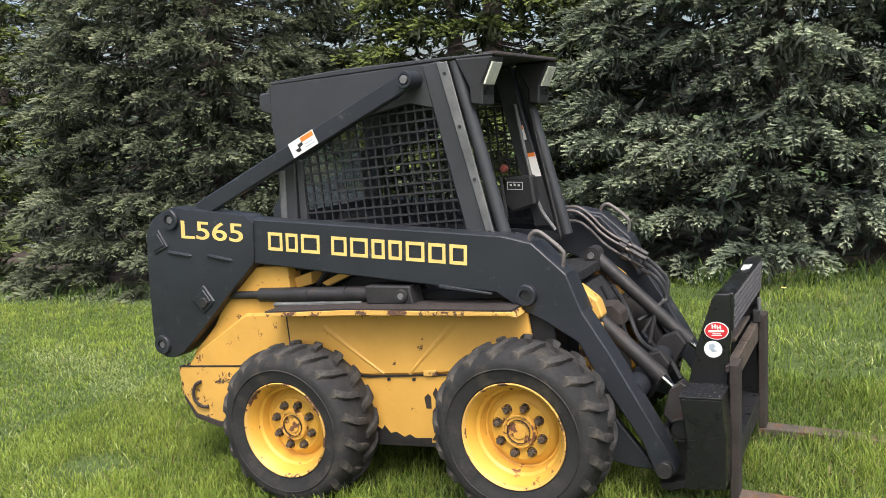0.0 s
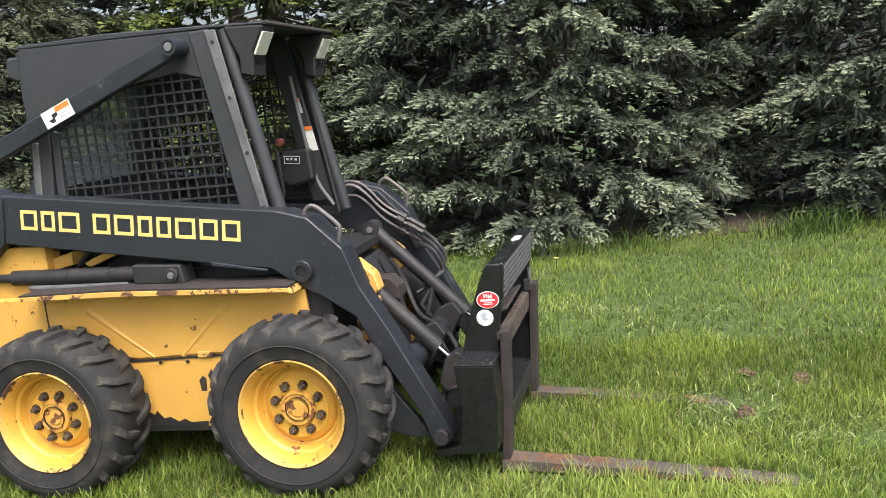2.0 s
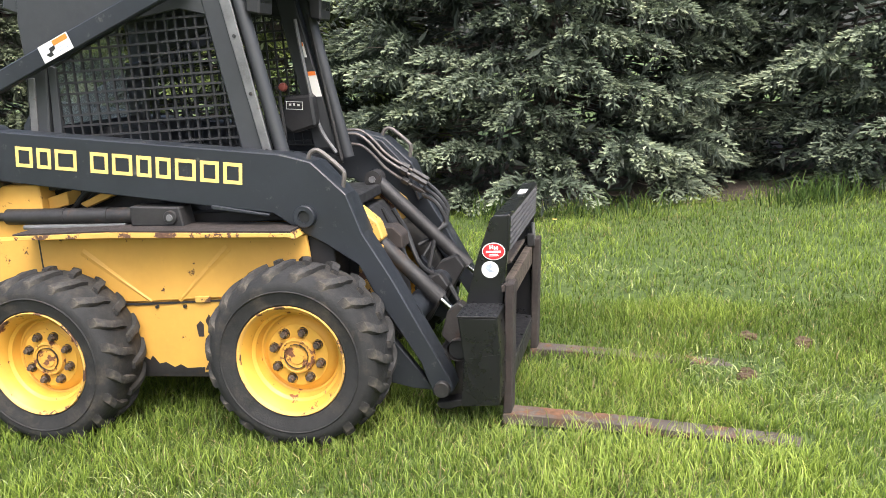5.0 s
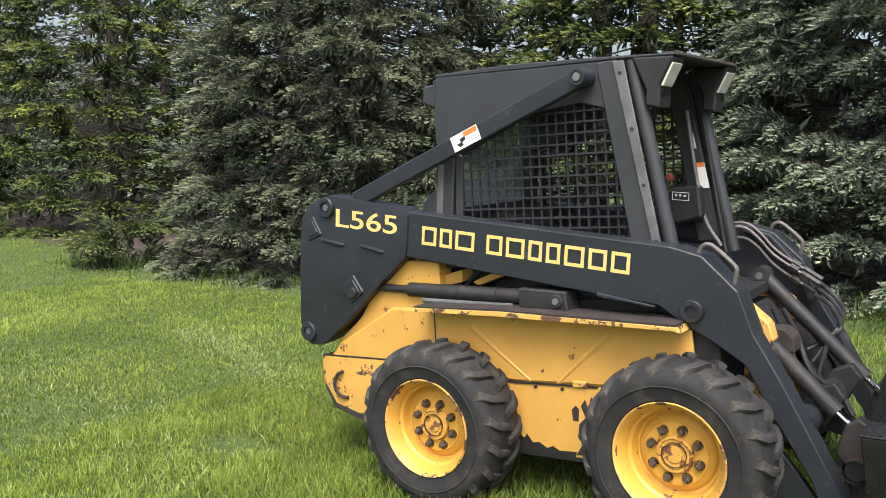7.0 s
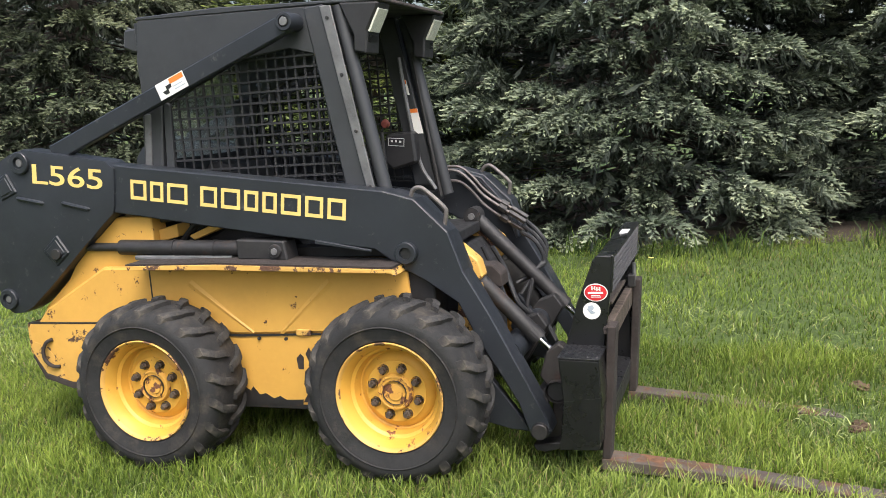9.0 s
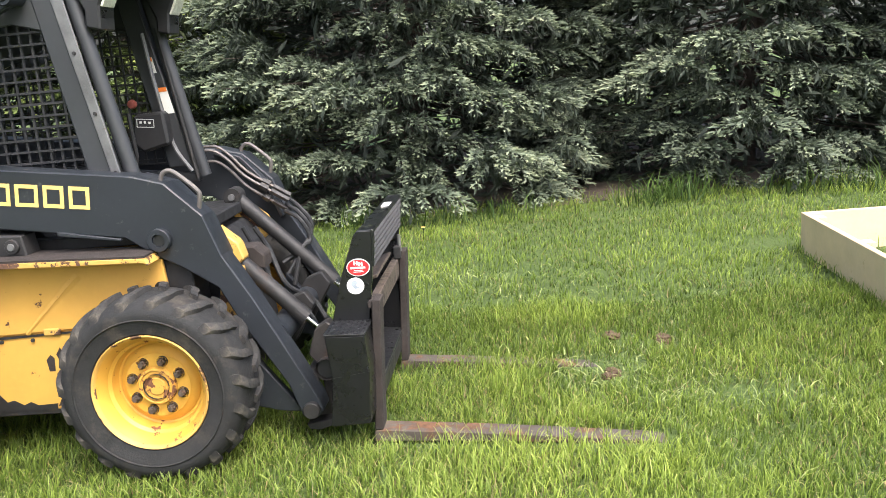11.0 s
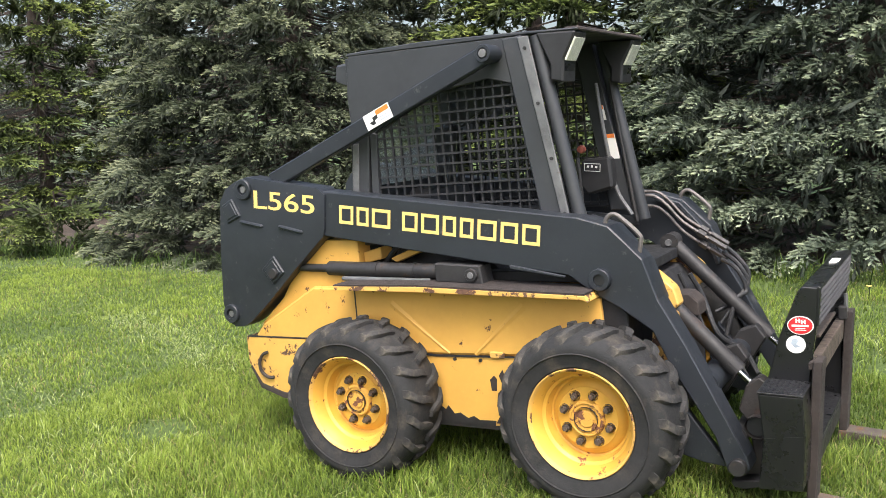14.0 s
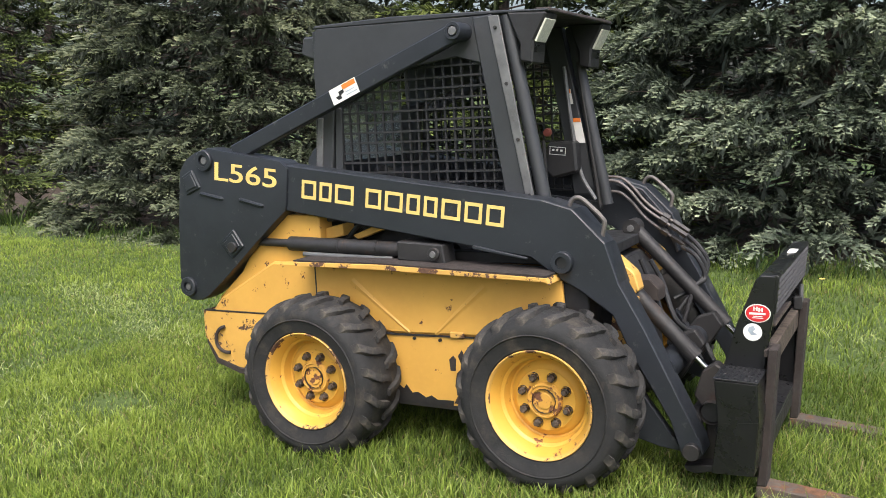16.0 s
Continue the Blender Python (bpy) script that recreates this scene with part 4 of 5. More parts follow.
def build_forks():
    root = thing("pallet_fork_frame", (1.90, YC, 0), "glossy black pallet fork frame with rusty forks on grass", "pallet forks")
    yn, yf = 0.34, mirror_y(0.34)
    side = [(1.748, 0.40), (1.748, 0.515), (1.797, 0.680), (1.866, 0.852), (1.884, 0.870), (1.940, 0.868), (1.929, 0.716), (1.898, 0.500), (1.888, 0.070), (1.76, 0.070)]
    for y in (yn, yf):
        y0, y1 = (y, y + 0.022) if y < YC else (y - 0.022, y)
        ep = part("end_plate", prism(side, y0, y1, 0.004), BLACK_GLOSS, root, "tall glossy black end plate")
        if y == yn:
            ellipse_plate(1.874, 0.724, 0.047, 0.036, y0 - 0.0005, DECAL_WHITE, ep, "round_sticker", "round red sticker with white marks")
            ellipse_plate(1.874, 0.724, 0.043, 0.032, y0 - 0.0020, DECAL_RED, ep, "sticker_field")
            b = None
            for x, z, w, h in ((-0.017, 0.010, 0.006, 0.016), (-0.006, 0.010, 0.006, 0.016), (-0.017, 0.016, 0.015, 0.004), (0.002, 0.006, 0.006, 0.016), (0.013, 0.006, 0.006, 0.016), (0.002, 0.012, 0.015, 0.004), (-0.031, -0.005, 0.060, 0.008), (-0.017, -0.013, 0.034, 0.003), (-0.020, -0.019, 0.040, 0.003)):
                b = plate_quad(1.874 + x, 0.724 + z, w, h, 0, y0 - 0.0034, 0.0008, b)
            part("sticker_marks", b, DECAL_WHITE, ep)
            ellipse_plate(1.855, 0.650, 0.035, 0.034, y0 - 0.0005, DECAL_WHITE, ep, "round_sticker", "round white sticker with a blue-grey patch")
            part("sticker_patch", prism([(1.838, 0.655), (1.842, 0.670), (1.858, 0.674), (1.866, 0.662), (1.856, 0.652), (1.872, 0.642), (1.852, 0.638)], y0 - 0.0034, y0 - 0.0022, 0), DECAL_GREY, ep)
    # folded step boxes at both ends, with a tread top
    face = [(1.749, 0.505), (1.903, 0.500), (1.909, 0.357), (1.891, 0.146), (1.737, 0.140), (1.761, 0.335)]
    for y0, y1 in ((0.150, yn), (yf, mirror_y(0.150))):
        st = part("step_box", prism(face, y0, y1, 0.004), BLACK_GLOSS, root, "black folded step box")
        t = bmesh.new()
        prism([(1.745, 0.5070), (1.907, 0.5020), (1.907, 0.508), (1.745, 0.5130)], y0 - 0.002, y1, 0.001, t)
        for i in range(8):
            for j in range(8):
                x = 1.756 + 0.019 * i
                y = y0 + 0.012 + 0.0235 * j
                z = 0.5130 - (x - 1.745) * 0.031
                tilt = 0.009 if (i + j) % 2 else -0.009
                tube([(x, y, z + 0.0005), (x + abs(tilt) * 0.8, y + tilt, z + 0.0005)], 0.0026, t, 5)
        part("step_tread", t, STEP_TREAD, st, "worn raised diamond tread")
        part("bend_line", prism([(1.7625, 0.333), (1.9095, 0.3545), (1.9095, 0.3575), (1.7625, 0.337)], y0 - 0.0015, y0 + 0.001, 0), BLACK_GLOSS, st)
    # folded top bracket with a tread face
    tb = part("top_bracket", prism([(1.876, 0.864), (1.940, 0.873), (1.950, 0.866), (1.936, 0.722), (1.928, 0.722), (1.938, 0.860), (1.878, 0.856)], yn + 0.003, yf - 0.003, 0.002), BLACK_GLOSS, root, "black top bracket across the frame")
    t = bmesh.new()
    for i in range(6):
        for j in range(40):
            f = i / 5
            x, z = 1.9485 - 0.0125 * f, 0.850 - 0.118 * f
            y = yn + 0.02 + 0.0215 * j + (0.010 if i % 2 else 0)
            tube([(x + 0.001, y - 0.004, z - 0.0085), (x + 0.001, y + 0.004, z + 0.0085)], 0.0036, t, 5)
    part("tread_ribs", t, STEP_TREAD, tb, "worn raised tread on the bracket face")
    part("top_sticker", block((1.902, 0.90, 0.8690), (1.938, 1.00, 0.8745), 0), DECAL_WHITE, tb, "small white sticker")
    part("mid_rail", prism([(1.876, 0.560), (1.914, 0.560), (1.908, 0.470), (1.872, 0.470)], yn + 0.022, yf - 0.022, 0.004), RAIL_STEEL, root, "weathered brown fork rail")
    part("lower_shelf", prism([(1.775, 0.212), (1.890, 0.198), (1.892, 0.186), (1.775, 0.200)], yn + 0.022, yf - 0.022, 0.002), STEP_TREAD, root, "scuffed black lower shelf plate")
    part("lower_rail", prism([(1.856, 0.182), (1.892, 0.182), (1.884, 0.095), (1.856, 0.095)], yn + 0.022, yf - 0.022, 0.004), STEEL_DARK, root)
    part("mount_plate", prism([(1.735, 0.50), (1.76, 0.50), (1.775, 0.06), (1.75, 0.06)], 0.45, mirror_y(0.45), 0.004), STEEL_DARK, root, "quick attach back plate")
    for yy in (0.44, mirror_y(0.44)):
        part("mount_bracket", prism([(1.615, 0.355), (1.65, 0.46), (1.70, 0.495), (1.748, 0.46), (1.752, 0.09), (1.60, 0.075), (1.625, 0.13), (1.665, 0.17), (1.66, 0.30)], yy - 0.035, yy + 0.035, 0.006), MOUNT_STEEL, root, "greasy rusty quick attach bracket")
        part("pivot_pipe", tube([(1.690, yy - 0.075, 0.300), (1.690, yy + 0.05, 0.300)], 0.046, None, 18, False), MOUNT_STEEL, root, smooth=True)
        # black plug painted in for the dark inside of the pipe
        part("bore_shade", tube([(1.690, yy - 0.060, 0.300), (1.690, yy - 0.055, 0.300)], 0.040, None, 16), DECAL_BLACK, root)
        for bz in (0.225, 0.165):
            part("lock_bolt", disc(1.715, bz, 0.017, yy - 0.050, yy - 0.034, None, 8), STEEL_DARK, root)
        part("foot_lip", prism([(1.59, 0.085), (1.75, 0.105), (1.75, 0.085), (1.64, 0.055), (1.60, 0.062)], yy - 0.11, yy + 0.05, 0.004), STEEL_DARK, root, "worn bottom lip")
    # forks: upright, heel and tapering blade
    for y0, dz in ((0.300, -0.016), (mirror_y(0.400), -0.034)):
        fk = part("fork", prism([(1.868, 0.022 + dz), (1.874, 0.066 + dz), (1.912, 0.068 + dz), (2.40, 0.024 + dz), (2.97, -0.040 + dz), (3.06, -0.058 + dz), (3.05, -0.066 + dz), (2.40, -0.010 + dz), (1.90, 0.020 + dz)], y0, y0 + 0.10, 0.003), FORK_STEEL, root, "weathered steel fork lying in the grass")
        part("fork_shank", prism([(1.876, 0.0685 + dz), (1.918, 0.596), (1.952, 0.596), (1.911, 0.0685 + dz)], y0 + 0.001, y0 + 0.099, 0.004), RUST, fk, "dark rusty fork shank")
        part("fork_hook", prism([(1.900, 0.562), (1.900, 0.588), (1.917, 0.594), (1.916, 0.564)], y0 + 0.006, y0 + 0.094, 0.003), RUST, fk)
    part("fork_lock", tube([(1.925, 1.20, 0.60), (1.926, 1.20, 0.68)], 0.009, None, 8), STEEL_GREY, root, "bright fork lock pin")
    part("lock_body", block((1.895, 1.175, 0.565), (1.930, 1.225, 0.625), 0.004), STEEL_DARK, root)
    part("bent_strap", prism([(1.78, 0.590), (1.895, 0.625), (1.90, 0.612), (1.79, 0.575)], 0.62, 1.08, 0.003), RAIL_STEEL, root, "rusty bent strap")


build_forks()


# ---- timber frame on the lawn ----
def build_timber():
    root = thing("timber_frame", (5.6, 1.9, 0), "open square frame of fresh pine boards on lawn", "raised bed")
    root.matrix_basis = Matrix.Translation((5.6, 1.9, ground_height(5.6, 1.9) - 0.012)) @ pose(0, 0, 0, 0, -4.4, 0)
    global ORIGIN
    ORIGIN = Vector((0, 0, 0))
    x0, x1, y0, y1, h, t = -1.20, 1.24, -1.24, 1.20, 0.275, 0.038
    for p0, p1 in (((x0, y0, 0), (x0 + t, y1, h)), ((x1 - t, y0, 0), (x1, y1, h)), ((x0 + t + .001, y1 - t, 0), (x1 - t - .001, y1, h)), ((x0 + t + .001, y0, 0), (x1 - t - .001, y0 + t, h))):
        part("board", block(p0, p1, 0.003), PINE, root, "fresh pale pine board")
    for x, y in ((x0 + t + .002, y1 - t - 0.092), (x1 - t - 0.092, y1 - t - 0.092), (x0 + t + .002, y0 + t + .002), (x1 - t - 0.092, y0 + t + .002), (x0 + t + .002, 0.25)):
        part("corner_block", block((x, y, 0), (x + 0.09, y + 0.09, h - 0.02), 0.003), PINE, root)
    for x in (-0.55, 0.1, 0.7):
        part("screw", tube([(x, y1 - t - 0.004, 0.18), (x, y1 - t + 0.002, 0.18)], 0.008, None, 8), STEEL_DARK, root)


build_timber()


# ---- plants ----
def tufts(name, verts, faces, ramp_pos, tone, mat, parent=None, label="", category="", kind="stuff"):
    """One mesh of many small blades or needles, with the attributes its material reads."""
    me = bpy.data.meshes.new(name)
    nv, nf = len(verts), len(faces)
    me.vertices.add(nv)
    me.vertices.foreach_set("co", np.ascontiguousarray(verts, dtype=np.float32).ravel())
    me.loops.add(nf * 3)
    me.loops.foreach_set("vertex_index", np.ascontiguousarray(faces, dtype=np.int32).ravel())
    me.polygons.add(nf)
    me.polygons.foreach_set("loop_start", np.arange(0, nf * 3, 3, dtype=np.int32))
    me.update(calc_edges=True)
    for key, val in (("ramp_pos", ramp_pos), ("tone", tone)):
        at = me.attributes.new(key, 'FLOAT', 'POINT')
        at.data.foreach_set("value", np.ascontiguousarray(val, dtype=np.float32))
    me.materials.append(mat)
    ob = new(name, me)
    if parent:
        ob.parent = parent
    return tagged(ob, label, category, kind=kind)


def value_noise(x, y, seed):
    """Smooth noise from 0 to 1 over the plan, cells of one unit."""
    r = np.random.RandomState(seed).rand(64, 64)
    xi, yi = np.floor(x).astype(int), np.floor(y).astype(int)
    fx, fy = x - xi, y - yi
    fx, fy = fx * fx * (3 - 2 * fx), fy * fy * (3 - 2 * fy)
    g = lambda a, b: r[(xi + a) % 64, (yi + b) % 64]
    return (g(0, 0) * (1 - fx) + g(1, 0) * fx) * (1 - fy) + (g(0, 1) * (1 - fx) + g(1, 1) * fx) * fy


HEIGHT = np.vectorize(ground_height)


def blades(rng, x, y, length, width, lean):
    """Bent grass blades: three triangles each."""
    n = len(x)
    z = HEIGHT(x, y) - 0.004
    a = rng.uniform(0, 2 * np.pi, n)
    dx, dy = np.cos(a), np.sin(a)
    t = rng.uniform(0, 2 * np.pi, n)
    wx, wy = np.cos(t) * width / 2, np.sin(t) * width / 2
    up = np.sqrt(np.clip(1 - lean ** 2, 0.05, 1))
    base = np.stack([x, y, z], 1)
    mid = base + np.stack([dx * lean * 0.35, dy * lean * 0.35, up * 0.62], 1) * length[:, None]
    tip = base + np.stack([dx * lean * 1.0, dy * lean * 1.0, up * 0.95], 1) * length[:, None]
    w = np.stack([wx, wy, 0 * wx], 1)
    v = np.stack([base - w, base + w, mid - w * 0.8, mid + w * 0.8, tip], 1).reshape(-1, 3)
    k = np.arange(n)[:, None] * 5
    f = np.concatenate([k + [0, 1, 3], k + [0, 3, 2], k + [2, 3, 4]], 1).reshape(-1, 3)
    return v, f


BARE = [(2.90, 1.06, 0.20), (2.96, 1.60, 0.14), (3.21, 1.50, 0.16), (3.45, 0.75, 0.30), (4.25, 3.42, 0.28), (0.95, -0.78, 0.35), (-1.6, 0.2, 0.3)]


def build_grass():
    rng = np.random.RandomState(5)
    zones = [("grass", -2.6, 4.6, -1.9, 2.2, 7600, 0.072, 0.0050), ("grass", -9.0, -2.6, -2.6, 4.5, 1900, 0.070, 0.0075),
             ("grass", -2.6, 6.5, 2.2, 7.0, 1300, 0.066, 0.0065), ("grass", -24.0, -2.6, 4.5, 12.0, 330, 0.07, 0.011), ("grass", 4.6, 8.5, -1.0, 2.2, 700, 0.065, 0.007), ("grass", -20.0, -9.0, -3.5, 4.5, 350, 0.07, 0.011), ("grass", -9.0, 8.5, -8.0, -1.9, 110, 0.07, 0.012)]
    for name, x0, x1, y0, y1, dens, ln, wd in zones:
        n = int((x1 - x0) * (y1 - y0) * dens)
        x, y = rng.uniform(x0, x1, n), rng.uniform(y0, y1, n)
        # thinner and thicker spots
        keep = rng.rand(n) < 0.45 + 0.8 * value_noise(x * 9.0 + y * 2.3, y * 9.0 - x * 2.3, 7)
        for bx, by, br in BARE:
            d = np.hypot(x - bx, (y - by)) / br
            keep &= rng.rand(n) < np.clip(d - 0.15, 0.12, 1)
        onfork = (x > 1.85) & (x < 3.08) & (y > 0.22) & (y < 0.41)
        keep &= ~onfork | (rng.rand(n) < 0.10)
        farfork = (x > 1.85) & (x < 3.08) & (y > 1.12) & (y < 1.35)
        keep &= ~farfork | (rng.rand(n) < np.where(x > 2.65, 0.25, 0.95))
        keep &= y < np.where(x > -10.5, 6.0, 6.0 + (-10.5 - x) * 0.40) + rng.normal(0, 0.15, n)
        inside = (x > 4.45) & (x < 6.8) & (y > 0.7) & (y < 3.05)
        keep &= ~inside | (rng.rand(n) < 0.35)
        x, y = x[keep], y[keep]
        n = len(x)
        big = value_noise(x * 1.1, y * 1.1, 3)
        patch = value_noise(x * 3.7 + 9, y * 3.7, 4)
        length = ln * (0.45 + 0.75 * patch + 0.5 * big) * rng.uniform(0.55, 1.35, n)
        # uncut grass round the machine and its forks
        near = np.exp(-((x - 0.9) / 1.6) ** 2 - ((y - 0.35) / 0.75) ** 2)
        length *= 1 + 0.45 * near
        length *= np.where(x < -1.2, 0.72, 1.0)
        lean = np.clip(rng.normal(0.45, 0.22, n), 0.05, 0.95)
        v, f = blades(rng, x, y, length, wd * rng.uniform(0.6, 1.3, n), lean)
        # each blade runs from dark at the root to pale at the tip
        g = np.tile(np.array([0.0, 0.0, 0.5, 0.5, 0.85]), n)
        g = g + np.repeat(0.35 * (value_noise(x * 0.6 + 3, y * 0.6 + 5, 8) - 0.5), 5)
        tone = np.repeat(np.clip(np.where(x < -1.2, 0.66, 0.52) + 0.55 * (big - 0.5) + 0.4 * (patch - 0.5) + rng.normal(0, 0.20, n), 0, 1), 5)
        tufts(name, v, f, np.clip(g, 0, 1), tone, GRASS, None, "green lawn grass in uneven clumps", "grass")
        # dry stems among the green
        m = int(n * 0.24)
        pick = rng.permutation(n)[:m]
        dry = rng.rand(m) < np.clip(value_noise(x[pick] * 1.3 + 20, y[pick] * 0.6, 6) * 1.9 - 0.3, 0.1, 1)
        pick = pick[dry]
        v, f = blades(rng, x[pick] + 0.01, y[pick], length[pick] * 0.9, wd * rng.uniform(0.5, 1.0, len(pick)), np.clip(rng.normal(0.8, 0.15, len(pick)), 0.3, 0.98))
        tufts("dry_grass", v, f, np.tile([0, 0, 0.6, 0.6, 1.0], len(pick)), np.repeat(rng.rand(len(pick)), 5), DRY_GRASS, None, "dry straw stems among the grass", "grass")
    # pale mown clippings lying in streaks
    xs, ys = [], []
    for cx, cy, rx, ry, n in ((-3.56, 2.0, 1.0, 0.30, 900), (-2.6, 1.5, 0.6, 0.3, 500), (-4.5, 2.4, 0.8, 0.3, 400), (-2.1, 0.0, 1.0, 0.5, 600), (-4.2, 0.7, 1.0, 0.5, 600), (3.3, 0.85, 0.6, 0.5, 450), (2.9, 1.0, 0.4, 0.3, 200), (1.9, 3.0, 0.8, 0.25, 300), (0.95, -0.7, 0.8, 0.4, 900), (2.4, 2.5, 1.0, 0.4, 250)):
        u = rng.normal(0, 1, n)
        xs.append(cx + u * rx * 0.6)
        ys.append(cy + rng.normal(0, 1, n) * ry * 0.6 - u * rx * 0.2)
    x, y = np.concatenate(xs), np.concatenate(ys)
    v, f = blades(rng, x, y, rng.uniform(0.03, 0.075, len(x)), rng.uniform(0.003, 0.006, len(x)), np.clip(rng.normal(0.9, 0.08, len(x)), 0.5, 0.99))
    v[:, 2] += np.repeat(rng.uniform(0.015, 0.055, len(x)), 5)
    tufts("grass_clippings", v, f, np.tile([0.5, 0.5, 0.8, 0.8, 1.0], len(x)), np.repeat(rng.uniform(0.4, 1, len(x)), 5), CLIPPINGS, None, "pale mown clippings scattered on the lawn", "grass clippings")
    # tall weeds under the tree edge
    spots = [(3.95, 5.40, 0.40, 260), (1.0, 5.45, 0.30, 110), (-10.2, 5.45, 1.0, 700), (5.5, 5.3, 0.8, 200), (-1.5, 6.2, 1.2, 150), (2.2, 5.2, 0.7, 120), (-6.8, 5.0, 1.2, 120)]
    xs, ys, ls = [], [], []
    for sx, sy, r, n in spots:
        xs.append(sx + rng.normal(0, r * 0.5, n))
        ys.append(sy + rng.normal(0, 0.16, n))
        ls.append(rng.uniform(0.10, 0.36, n))
    x, y, ln = map(np.concatenate, (xs, ys, ls))
    v, f = blades(rng, x, y, ln, rng.uniform(0.008, 0.016, len(x)), np.clip(rng.normal(0.5, 0.2, len(x)), 0.1, 0.9))
    tufts("weeds", v, f, np.tile([0, 0, 0.5, 0.5, 1.0], len(x)), np.repeat(rng.rand(len(x)), 5), WEEDS, None, "tall weeds at the foot of the trees", "weeds")


build_grass()


def build_clod(x, y, r, seed):
    rng = random.Random(seed)
    bm = bmesh.new()
    bmesh.ops.create_icosphere(bm, subdivisions=3, radius=r)
    for v in bm.verts:
        k = noise.noise(v.co * (2.0 / r) + Vector((seed, 0, 0)))
        v.co *= 1 + 0.45 * k
        v.co.z *= 0.55
    me = bpy.data.meshes.new("soil_clod")
    bm.to_mesh(me)
    bm.free()
    me.materials.append(SOIL)
    ob = new("soil_clod", me)
    ob.location = (x, y, ground_height(x, y) + 0.012)
    ob.rotation_euler[2] = rng.uniform(0, 6)
    tagged(ob, "clod of brown soil lying on the grass", "soil clod", "soil clods")


for i, (x, y, r) in enumerate(((2.96, 1.62, 0.045), (3.22, 1.53, 0.05), (3.20, 1.48, 0.03), (2.91, 1.10, 0.04), (2.88, 1.05, 0.03))):
    build_clod(x, y, r, i + 1)


def build_flower(x, y):
    global ORIGIN
    ORIGIN = Vector((0, 0, 0))
    root = new("dandelion")
    root.location = (x, y, ground_height(x, y))
    tagged(root, "single yellow dandelion in the lawn", "flower")
    part("stem", tube([(0, 0, 0), (0.004, 0, 0.06), (0, 0, 0.115)], 0.003, None, 6), WEEDS, root)
    bm = bmesh.new()
    for k in range(18):
        a = 2 * math.pi * k / 18
        c, s = math.cos(a), math.sin(a)
        vs = [bm.verts.new(p) for p in ((0.003 * c, 0.003 * s, 0.115), (0.022 * c - 0.004 * s, 0.022 * s + 0.004 * c, 0.124), (0.022 * c + 0.004 * s, 0.022 * s - 0.004 * c, 0.124))]
        bm.faces.new(vs)
    part("petals", bm, DECAL_YELLOW, root, "yellow petals", kind="stuff")


build_flower(1.68, 4.40)


def sprig_template(needles):
    """A short plump shoot along +x: a blunt spindle with a few needles that sweep forward from it."""
    v, f, g = [], [], []
    for k in range(3):
        a0, a1 = k * 2.094, (k + 1) * 2.094
        i = len(v)
        v += [np.array([0.0, 0, 0])] + [np.array([0.62, 0.115 * math.cos(a), 0.115 * math.sin(a)]) for a in (a0, a1)] + [np.array([1.12, 0, 0])]
        g += [0.10, 0.48, 0.48, 0.92]
        f += [(i, i + 2, i + 1), (i + 1, i + 2, i + 3)]
    for k in range(needles):
        s = 0.25 + 0.75 * (k + 0.5) / needles
        a = k * 2.4
        root = np.array([s * 0.85, 0, 0])
        out = np.array([1.0, math.cos(a), math.sin(a) * 0.85 + 0.12])
        out = out / np.linalg.norm(out) * 0.34
        side = np.cross(out, [0.3, math.sin(a), -math.cos(a)])
        side = side / (np.linalg.norm(side) + 1e-6) * 0.065
        i = len(v)
        v += [root - side, root + side, root + out]
        f.append((i, i + 1, i + 2))
        b = 0.22 + 0.50 * s
        g += [b - 0.12, b - 0.12, b + 0.28]
    return np.array(v), np.array(f), np.array(g)


